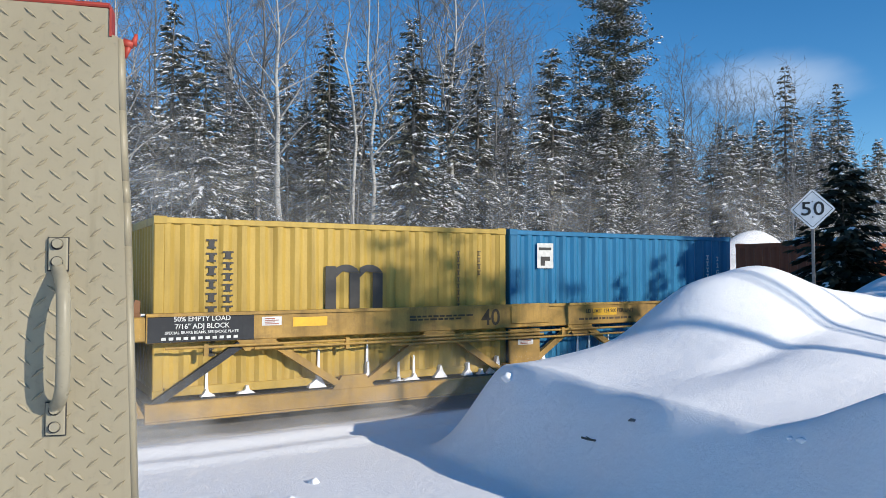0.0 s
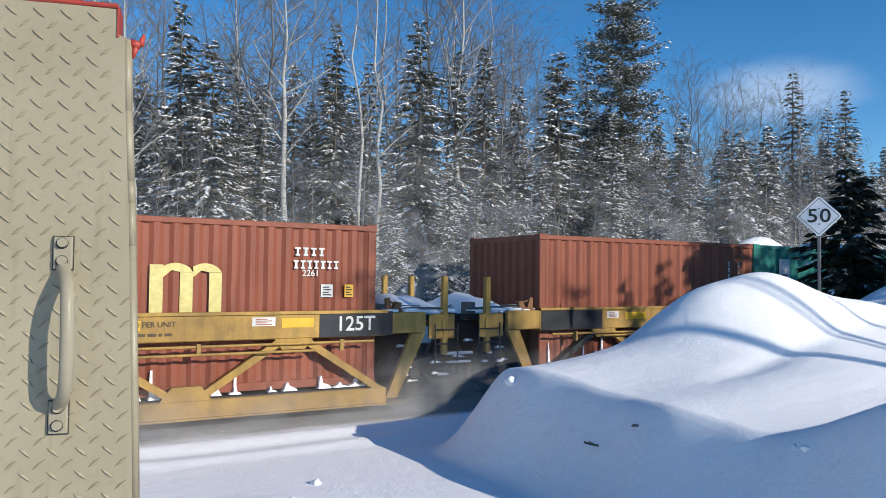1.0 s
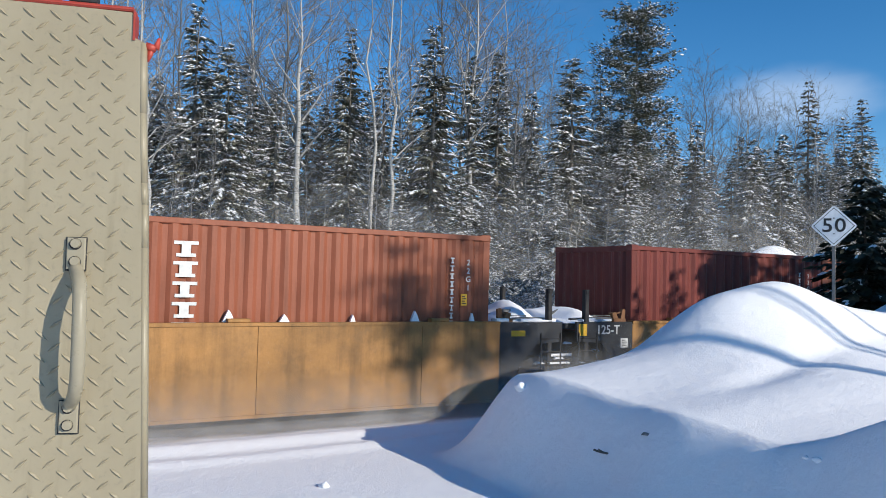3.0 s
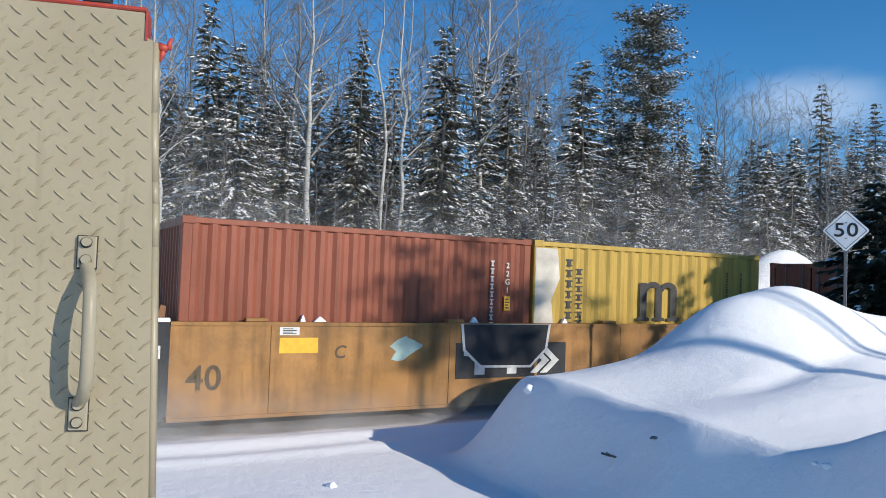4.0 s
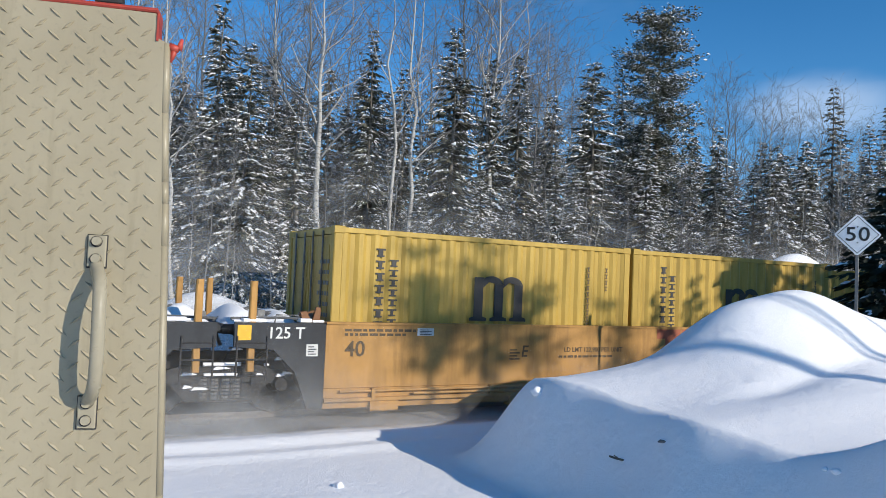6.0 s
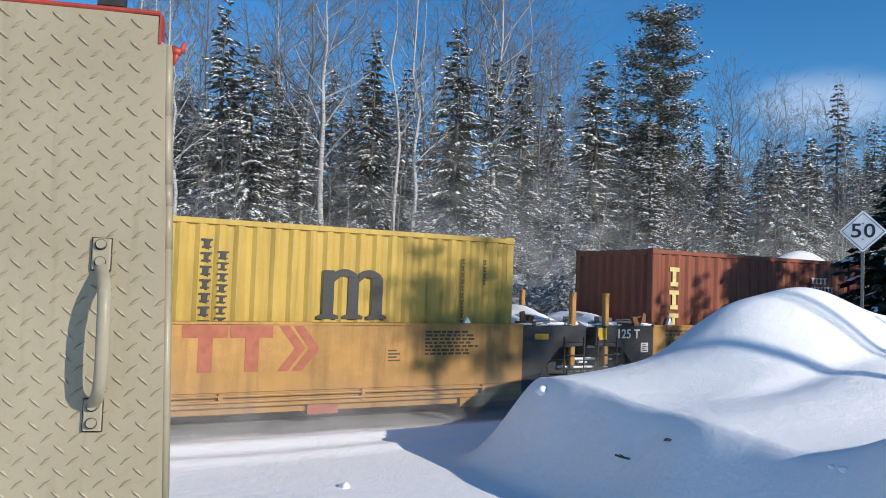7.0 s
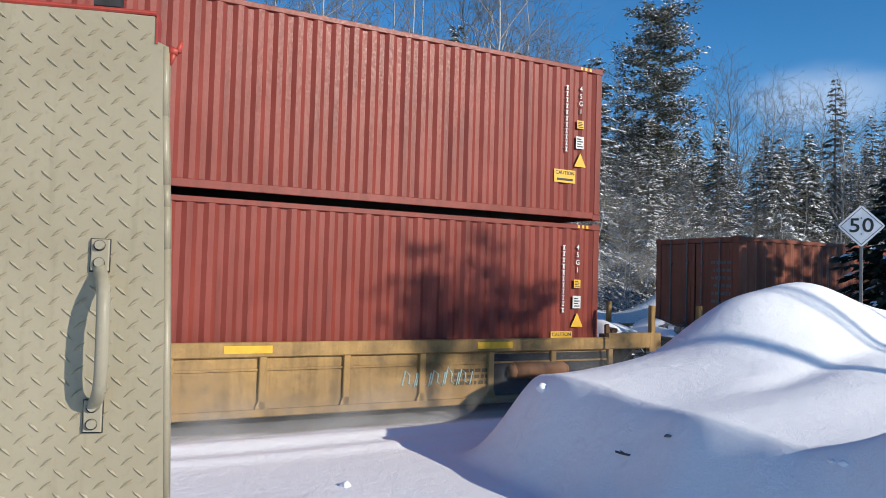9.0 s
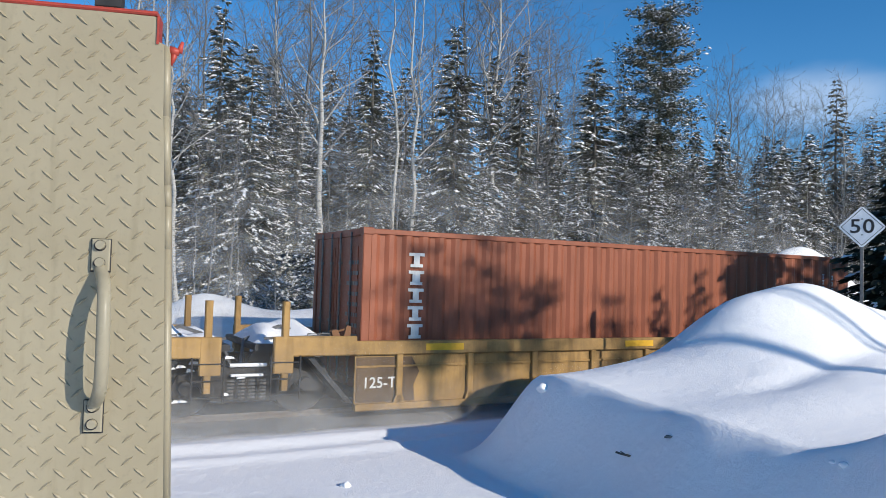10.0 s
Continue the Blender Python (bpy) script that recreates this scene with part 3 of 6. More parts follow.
# ---------------------------------------------------------------- trees
def spruce_geo(seed, h, r, density=1.0, snow=0.45, shape="spruce", flake=1.0, start=0.06, wide=1.0):
    """Trunk, needle sprays and snow caps of one conifer; base at the origin."""
    rs = np.random.RandomState(seed)
    trunk = Geo()
    pts = [Vector((0.04 * h * 0.1 * rs.randn() * (k / 6), 0.004 * h * rs.randn() * (k / 6), h * 0.97 * k / 6)) for k in range(7)]
    for k in range(6):
        trunk.tube(pts[k], pts[k + 1], 0.011 * h * (1 - k / 6.3), 0.011 * h * (1 - (k + 1) / 6.3), 7, False)
    P, D, LN, W, SN = [], [], [], [], []
    z = h * start
    while z < h * 0.99:
        u = z / h
        if shape == "spruce":
            reach = r * min(1.0, (1 - u) ** 0.72 * 1.12) * (0.75 + 0.35 * rs.rand()) + 0.07
            tilt0 = -0.45 + 0.75 * u
        else:
            w = (u - start) / (1 - start)
            reach = r * float(np.interp(w, [0, 0.3, 0.6, 0.76, 0.84, 0.93, 1.0], [0.7, 0.8, 0.95, 0.9, 0.5, 0.72, 0.55])) * (0.55 + 0.5 * rs.rand())
            tilt0 = 0.5 * (w - 0.35)
        nb = max(5, int((6 + 6 * (1 - u)) * (0.8 + 0.4 * rs.rand())))
        for _ in range(nb):
            a = rs.rand() * 2 * math.pi
            l = reach * (0.62 + 0.5 * rs.rand())
            tilt = tilt0 + 0.22 * rs.randn()
            n = max(6, int(l * 27 * density))
            t = np.sort(rs.rand(n)) ** 0.8 * 0.92 + 0.08
            sag = -0.18 * l * t ** 2 if shape == "spruce" else 0.10 * l * t ** 2
            base = np.stack([np.cos(a) * math.cos(tilt) * l * t, np.sin(a) * math.cos(tilt) * l * t, z + math.sin(tilt) * l * t + sag + 0.0 * t], 1)
            spread = rs.choice([-1, 1], n) * (0.9 * rs.rand(n) + 0.15) * (1.15 - 0.7 * t)
            ang = a + spread
            drop = -0.25 - 0.5 * rs.rand(n) if shape == "spruce" else 0.25 * rs.randn(n) + 0.2
            if shape != "spruce":
                tuft = 0.09 * rs.randn(n, 3) * (0.4 + t)[:, None]
                base = base + tuft * np.array([1, 1, 0.7])
                ang, drop = rs.rand(n) * 6.283, -0.5 + 1.5 * rs.rand(n)
            d = np.stack([np.cos(ang) * np.cos(drop), np.sin(ang) * np.cos(drop), np.sin(drop)], 1)
            ln = wide * (0.14 + 0.20 * rs.rand(n)) * (1.0 if shape == "spruce" else 0.72) * (0.55 + 0.45 * min(1, l)) * (1.25 - 0.5 * t)
            P.append(base), D.append(d), LN.append(ln), W.append(ln * (0.13 + 0.1 * rs.rand(n)))
            SN.append((rs.rand(n) < 1.35 * snow * (0.35 + 0.9 * t)) & (rs.rand() < 0.8))
            if l > 0.6:
                trunk.tube((0, 0, z), (math.cos(a) * math.cos(tilt) * l * 0.9, math.sin(a) * math.cos(tilt) * l * 0.9, z + math.sin(tilt) * l * 0.9 + (-0.14 if shape == "spruce" else 0.08) * l), 0.016, 0.005, 3, False)
        z += h * (0.018 + 0.012 * rs.rand()) * (1.25 - 0.5 * u)
    P, D, LN, W, SN = np.concatenate(P), np.concatenate(D), np.concatenate(LN)[:, None], np.concatenate(W)[:, None], np.concatenate(SN)
    side = np.cross(D, (0, 0, 1.0))
    side /= np.linalg.norm(side, axis=1)[:, None] + 1e-9
    side = side + 0.5 * rs.randn(len(P), 1) * np.cross(side, D)
    v = np.stack([P, P + D * LN * 0.45 + side * W, P + D * LN, P + D * LN * 0.45 - side * W], 1)
    n = len(P)
    leaf = Geo()
    leaf.v = v.reshape(-1, 3).tolist()
    leaf.f = [(4 * i, 4 * i + 1, 4 * i + 2, 4 * i + 3) for i in range(n)]
    # snow lying on the sprays
    k = np.where(SN)[0]
    c = P[k] + D[k] * LN[k] * 0.45 + np.array([0, 0, 0.02])
    sc = flake * LN[k] * (0.22 + 0.5 * rs.rand(len(k), 1) ** 2.5)
    sd = side[k] / (np.linalg.norm(side[k], axis=1)[:, None] + 1e-9)
    sv = np.stack([c - D[k] * sc, c + sd * sc * 0.55, c + D[k] * sc, c - sd * sc * 0.55, c + np.array([0, 0, 1.0]) * sc * 0.42], 1)
    cap = Geo()
    cap.v = sv.reshape(-1, 3).tolist()
    for i in range(len(k)):
        b = 5 * i
        cap.f += [(b, b + 1, b + 4), (b + 1, b + 2, b + 4), (b + 2, b + 3, b + 4), (b + 3, b, b + 4)]
    return trunk, leaf, cap


def raw(geo, name, smooth=False):
    me = bpy.data.meshes.new(name)
    me.from_pydata(geo.v, [], geo.f)
    if smooth:
        me.shade_smooth()
    return me


def conifer_stock(key, *args, needles=None, **kw):
    def make():
        t, l, c = spruce_geo(*args, **kw)
        return raw(t, "trunk", True), raw(l, "foliage"), raw(c, "snow_load", True), needles or NEEDLE
    return kept(("conifer", key), make)


def conifer(stock, x, y, h, h0, label, name="spruce_tree", group="spruces at the wood's edge", lean=0.0, turn=None, wide=1.0):
    t, l, c, needles = stock
    base = height_at(x, y)
    ob = thing(name, label, "tree", (x, y, base - 0.05), group)
    s = (h - base) / h0
    wide *= random.uniform(1.08, 1.32)
    ob.matrix_world = pose(x, y, base - 0.05, lean, lean * 0.6, random.uniform(0, 360) if turn is None else turn) @ Matrix.Diagonal((s * wide, s * wide, s, 1))
    part("trunk", t, BARK, ob)
    tagged(part("foliage", l, needles, ob), kind="stuff")
    if len(c.polygons):
        tagged(part("snow_load", c, SNOWC, ob, "fresh snow on the boughs"), kind="stuff")
    return ob


def bare_geo(seed, h, r, limbs=16, start=0.35, twig=1.0, up=0.75, deep=2):
    """A leafless broadleaf tree."""
    rs = np.random.RandomState(seed)
    big, small = Geo(), Geo()
    n = 9
    pts = [Vector((0, 0, -0.2))]
    bend = Vector((rs.randn(), rs.randn(), 0)) * 0.015 * h
    for k in range(1, n + 1):
        u = k / n
        pts.append(Vector((bend.x * u * u + 0.007 * h * rs.randn(), bend.y * u * u + 0.007 * h * rs.randn(), h * u)))
    rad = [r * (1 - 0.93 * (k / n) ** 0.9) for k in range(n + 1)]
    for k in range(n):
        big.tube(pts[k], pts[k + 1], rad[k], rad[k + 1], 7, False)

    def grow(p, d, l, rr, level):
        q = p
        segs = 3 if level < 2 else 2
        for s in range(segs):
            d = (d + Vector(rs.randn(3)) * 0.14 + Vector((0, 0, 0.07))).normalized()
            e = q + d * l / segs
            (big if level == 0 and rr > 0.018 else small).tube(q, e, rr * (1 - s / segs * 0.6), rr * (1 - (s + 1) / segs * 0.6), 4 if level == 0 else 3, False)
            if level < deep:
                for _ in range((2 if level == 0 else 1 + (rs.rand() < 0.6)) if s or level else 1):
                    if rs.rand() < 0.92 * twig:
                        side = Vector(rs.randn(3)).cross(d).normalized()
                        nd = (d * 0.72 + side * (0.55 + 0.3 * rs.rand())).normalized()
                        grow(q + (e - q) * rs.rand(), nd, l * (0.36 + 0.28 * rs.rand()), max(0.0055, rr * 0.45), level + 1)
            q = e

    for i in range(limbs):
        u = start + (0.98 - start) * (i + rs.rand()) / limbs
        k = min(n - 1, int(u * n))
        p = pts[k].lerp(pts[k + 1], u * n - k)
        a = rs.rand() * 2 * math.pi
        d = Vector((math.cos(a), math.sin(a), up + 0.5 * rs.rand())).normalized()
        grow(p, d, h * (0.13 + 0.15 * rs.rand()) * (1.15 - 0.65 * u), max(0.011, r * 0.42 * (1.1 - u)), 0)
    return big, small


def bare_stock(key, *args, **kw):
    def make():
        b, s = bare_geo(*args, **kw)
        return raw(b, "trunk", True), raw(s, "branchwork")
    return kept(("bare", key), make)


def bare_tree(stock, x, y, h, h0, name, label, bark, group, lean=(0, 0)):
    base = height_at(x, y)
    s = (h - base) / h0
    ob = thing(name, label, "tree", (x, y, base), group)
    ob.matrix_world = pose(x, y, base, lean[0], lean[1], random.uniform(0, 360)) @ Matrix.Diagonal((s, s, s, 1))
    part("trunk", stock[0], bark, ob)
    tagged(part("branchwork", stock[1], TWIG, ob), kind="stuff")
    return ob


S = {"s0": conifer_stock("s0", 11, 10, 1.05, density=1.7, flake=0.78, wide=0.82, snow=0.66), "s1": conifer_stock("s1", 12, 10, 1.25, density=1.7, flake=0.78, wide=0.82, snow=0.66), "s2": conifer_stock("s2", 13, 10, 1.55, density=1.7, flake=0.72, wide=0.82, snow=0.7),
     "s3": conifer_stock("s3", 14, 10, 1.2, density=1.7, flake=0.72, wide=0.82, snow=0.42), "s4": conifer_stock("s4", 15, 10, 1.75, density=1.7, flake=0.72, wide=0.82, snow=0.46),
     "high": conifer_stock("high", 18, 11, 1.15, density=0.8, snow=0.1, shape="pine", needles=PINE, start=0.78),
     "pine": conifer_stock("pine", 16, 14, 2.3, density=2.3, flake=0.75, snow=0.7, shape="pine", needles=PINE, start=0.22),
     "d0": conifer_stock("d0", 31, 10, 1.15, density=0.8, snow=0.5, flake=0.9, wide=1.25), "d1": conifer_stock("d1", 32, 10, 1.4, density=0.8, snow=0.45, flake=0.9, wide=1.25),
     "crown": conifer_stock("crown", 19, 11, 1.2, density=1.3, snow=0.1, shape="pine", needles=PINE, start=0.845),
     "dark": conifer_stock("dark", 17, 5, 1.5, density=1.6, snow=0.04, needles=NEEDLE_SHADED)}

FRONT = [("s0", 4.6, 11.6, 10.9), ("s2", 5.3, 10.6, 9.4), ("s1", 7.0, 11.1, 8.3), ("s0", 7.2, 14.6, 9.3), ("s3", 10.1, 12.6, 11.2), ("s1", 12.8, 15.6, 11.0),
         ("s4", 13.0, 11.6, 11.7), ("s1", 15.2, 12.6, 11.1), ("s3", 16.5, 12.6, 11.4), ("s2", 19.8, 12.1, 11.8), ("s1", 25.3, 16.6, 13.4), ("s0", 21.5, 10.6, 9.0),
         ("s3", 42.0, 16.6, 15.1), ("s1", 51.9, 20.6, 14.9), ("s3", 49.2, 17.6, 15.2), ("s2", 16.6, 10.1, 7.2), ("s1", 17.1, 9.6, 6.8), ("s2", 23.9, 10.6, 7.7),
         ("s1", 31.4, 13.6, 8.9), ("s2", 35.8, 15.6, 9.6), ("s0", 34.6, 12.6, 10.0), ("s1", 10.8, 9.6, 5.8), ("s2", 13.1, 9.6, 6.2), ("s0", 13.9, 9.1, 5.5),
         ("s2", 10.6, 16.6, 9.4), ("s0", 5.1, 16.6, 8.3), ("s1", 13.8, 18.6, 9.7), ("s2", 27.1, 11.6, 7.8), ("s0", 41.2, 14.6, 9.6), ("s2", 43.3, 20.6, 11.8)]
for key, x, y, h in FRONT:
    conifer(S[key], x, y, h, 10, "tall dark green spruce loaded with fresh snow" if h > 8.5 else "young spruce thickly dusted with snow")
conifer(S["pine"], 24.8, 13.6, 15.2, 14, "broad-crowned old pine with snow-dusted needles", "pine_tree", "")
conifer(S["dark"], 14.5, -3.6, 4.5, 5, "small dark snow-free spruce beside the track, shade put into its colour", "spruce_tree", "", turn=20)

# deeper wood
rnd = random.Random(5)
for i in range(120):
    x, y = rnd.uniform(-4, 62), rnd.uniform(12.5, 30)
    if x < y * 0.28 - 6:
        continue
    key = rnd.choice(["d0", "d1"])
    conifer(S[key], x, y, rnd.uniform(5.0, 8.6) + 0.13 * y + 0.03 * x, 10, "spruce deeper in the wood, dusted with snow")
for i in range(26):
    x, y = rnd.uniform(0, 50), rnd.uniform(8.2, 11.5)
    conifer(S[rnd.choice(["d0", "d1"])], x, y, rnd.uniform(2.6, 4.8), 10, "knee-high to head-high young spruce in snow", group="young growth at the wood's edge", wide=1.25)

B = {"birch": bare_stock("birch", 21, 12, 0.105, 18, 0.38, 0.85), "big": bare_stock("big", 22, 12, 0.17, 16, 0.42, 0.85, up=0.55, deep=3),
     "birch_b": bare_stock("birch_b", 25, 12, 0.09, 13, 0.45, 0.8), "asp": bare_stock("asp", 23, 14, 0.11, 34, 0.35, 1.0), "asp_b": bare_stock("asp_b", 24, 14, 0.09, 32, 0.4, 1.0),
     "pole": bare_stock("pole", 26, 7, 0.035, 14, 0.3, 0.9, deep=1)}
for key, x, y, h, lean in [("birch", 3.3, 9.6, 11.2, (0, 4)), ("birch_b", 3.6, 12.6, 12.0, (2, -3)), ("big", 7.6, 10.6, 12.2, (0, 1)), ("birch_b", 10.5, 11.6, 14.0, (0, 0)),
                           ("birch", 11.3, 11.1, 13.6, (1, 1)), ("birch_b", 16.8, 15.6, 15.6, (0, 1)), ("birch_b", 2.4, 11.0, 12.5, (0, 2)), ("birch_b", 12.4, 13.5, 14.6, (0, -1))]:
    bare_tree(B[key], x, y, h, 12, "birch_tree", "leafless white-barked birch with snow on its limbs", BIRCH, "birches at the wood's edge", lean)
for x, y, h in [(18.1, 13.6, 12.8), (34.1, 17.6, 14.9), (39.0, 19.6, 14.6), (37.2, 21.6, 15.4), (53.5, 27.6, 17.5), (24.2, 21.6, 16.9), (23.2, 23.6, 17.9), (8.4, 19.6, 13.1),
                (12.1, 20.6, 15.5), (7.4, 21.6, 14.0), (17.1, 21.6, 16.3), (53.5, 25.6, 17.1), (46.3, 23.6, 15.3), (28.9, 25.6, 17.2), (11.2, 23.6, 14.3), (15.0, 25.0, 17.0),
                (20.0, 24.5, 16.5), (31.0, 22.0, 15.5), (36.0, 26.0, 16.5), (42.0, 24.0, 15.5), (5.0, 22.0, 14.5), (2.5, 17.0, 12.5), (9.6, 17.0, 13.8)]:
    bare_tree(B[rnd.choice(["asp", "asp_b"])], x, y, h, 14, "aspen_tree", "leafless grey aspen in the winter wood", rnd.choice([TWIG, BIRCH, TWIG]), "aspens in the wood")
for i in range(9):
    x = rnd.uniform(1.5, 24)
    bare_tree(B[rnd.choice(["asp", "birch_b", "asp_b"])], x, rnd.uniform(11.5, 18), rnd.uniform(11.5, 14.5) + 0.12 * x, 13, "aspen_tree", "tall leafless pale-barked aspen in the wood", rnd.choice([TWIG, BIRCH, BIRCH]), "aspens in the wood", (rnd.uniform(-2, 2), rnd.uniform(-2, 2)))
for i in range(20):
    x, y = rnd.uniform(1, 50), rnd.uniform(15, 30)
    bare_tree(B[rnd.choice(["asp", "asp_b"])], x, y, rnd.uniform(9.5, 12.5) + 0.17 * y, 14, "aspen_tree", "leafless grey aspen in the winter wood", rnd.choice([TWIG, BIRCH]), "aspens in the wood")
for i in range(190):
    x, y = rnd.uniform(0, 46), rnd.uniform(8.0, 15)
    bare_tree(B["pole"], x, y, rnd.uniform(3.0, 8.0), 7, "sapling", "thin leafless sapling in the brush", rnd.choice([TWIG, TWIG, BIRCH]), "saplings in the brush", (rnd.uniform(-4, 4), rnd.uniform(-4, 4)))
# trees beside the road, out of sight, whose shadows fall across the train
for key, x, y, h, h0 in [('high', 13.57, -19.56, 10.88, 11), ('high', 15.47, -20.94, 11.69, 11), ('crown', 13.9, -20.0, 10.3, 11), ('crown', 14.9, -20.1, 10.2, 11), ('crown', 15.9, -19.9, 10.3, 11), ('high', 17.77, -20.02, 10.28, 11), ('d1', 15.98, -13.14, 7.45, 10), ('d1', 17.48, -14.06, 8.26, 10), ('d1', 18.58, -13.14, 11.29, 10), ('d1', 21.68, -14.06, 11.46, 10), ('d1', 23.58, -12.23, 10.05, 10), ('d1', 27.68, -13.14, 10.75, 10),
                         ('s4', 18.1, -13.3, 8.5, 10), ('s4', 19.4, -13.0, 8.9, 10), ('s2', 20.5, -13.6, 9.2, 10), ('s4', 22.6, -13.2, 8.8, 10), ('s4', 24.6, -13.4, 9.3, 10), ('s4', 26.1, -13.0, 9.0, 10),
                         ('s4', 29.3, -13.3, 9.4, 10), ('s2', 31.0, -13.0, 9.0, 10), ('s4', 32.8, -13.4, 9.6, 10)]:
    conifer(S[key], x, y, h, h0, "roadside conifer that shades the passing train", "roadside_conifer", group="roadside conifers")


# ---------------------------------------------------------------- litter on the snow
def on_snow(heading, drop):
    """Where the ray at a heading and a dip (degrees) from the camera's first place meets the snow."""
    p, d = CAM0.copy(), Vector((math.cos(radians(heading)), math.sin(radians(heading)), -math.tan(radians(drop))))
    p += d * 4.5
    for _ in range(60):
        p += d * 0.15
        if p.z < height_at(p.x, p.y):
            break
    p -= d * 0.15
    for _ in range(16):
        p += d * 0.01
        if p.z < height_at(p.x, p.y):
            break
    return p


def make_litter():
    p = on_snow(47.9, 12.3)
    b = thing("fallen_branch", "short broken dark twig lying on the snow bank", "branch", (p.x, p.y, p.z + 0.015), turn=-32)
    part("stem", Geo().sweep([(-0.13, 0, 0.03), (-0.07, 0.005, 0.012), (0.0, 0, 0.0), (0.06, -0.004, -0.008), (0.12, 0.0, -0.004)], 0.011, 6), BARK, b, smooth=True)
    part("side_twig", Geo().sweep([(0.0, 0, 0.0), (-0.05, -0.02, 0.02), (-0.09, -0.03, 0.045)], 0.006, 5), BARK, b, smooth=True)
    q = on_snow(45.1, 10.7)
    part("bark_flake", Geo().slab([(-0.05, -0.01), (0.04, -0.012), (0.05, 0.006), (-0.03, 0.012)], -0.02, 0.02), TWIG, thing("bark_scrap", "small grey scrap of bark on the snow", "bark", (q.x, q.y, q.z + 0.01), turn=-40))
    for i, (h, dr, r) in enumerate([(54.3, 7.85, 0.08), (68.9, 15.2, 0.06), (70.6, 16.3, 0.05), (33.9, 11.3, 0.035), (34.6, 11.2, 0.025)]):
        c = on_snow(h, dr)
        rs = np.random.RandomState(60 + i)
        bm = bmesh.new()
        bmesh.ops.create_icosphere(bm, subdivisions=3, radius=r)
        for v in bm.verts:
            v.co *= 1 + 0.28 * noise.noise(v.co / r * 1.1 + Vector((i * 7, 0, 0))) + 0.1 * noise.noise(v.co / r * 3 + Vector((i * 7, 3, 0)))
            v.co.z *= 0.75
        me = bpy.data.meshes.new("snow_chunk")
        bm.to_mesh(me)
        bm.free()
        me.shade_smooth()
        me.materials.append(SNOWC)
        ob = new("snow_chunk", me)
        ob.location = (c.x, c.y, c.z + r * 0.1)
        tagged(ob, "loose lump of ploughed snow on the bank", "snow lump", "loose snow lumps")


make_litter()


# ---------------------------------------------------------------- the train
SPEED = 24.33                 # metres a second, towards -x
FLOOR = 0.33                  # height of a container's underside over the rail
moving = []                   # every keyed thing with its place at the start


def on_train(ob, q, z=0.0, y=0.0):
    moving.append((ob, q, y, z))
    return ob


WID = 1.219


def corrugated(length, z0, z1, pitch=0.278, depth=0.036, top=0.010):
    """A wall in the x-z plane, ribs running up; outside towards -y, outermost at y = top."""
    n = max(2, round(length / pitch))
    p = length / n
    xs = []
    for i in range(n):
        x = -length / 2 + i * p
        xs += [(x, 0), (x + p * 0.27, 0), (x + p * 0.5, depth), (x + p * 0.77, depth)]
    xs.append((length / 2, 0))
    v = [(x, top + d, z) for z in (z0, z1) for x, d in xs]
    m = len(xs)
    return Geo().add(v, [(i, i + 1, m + i + 1, m + i) for i in range(m - 1)])


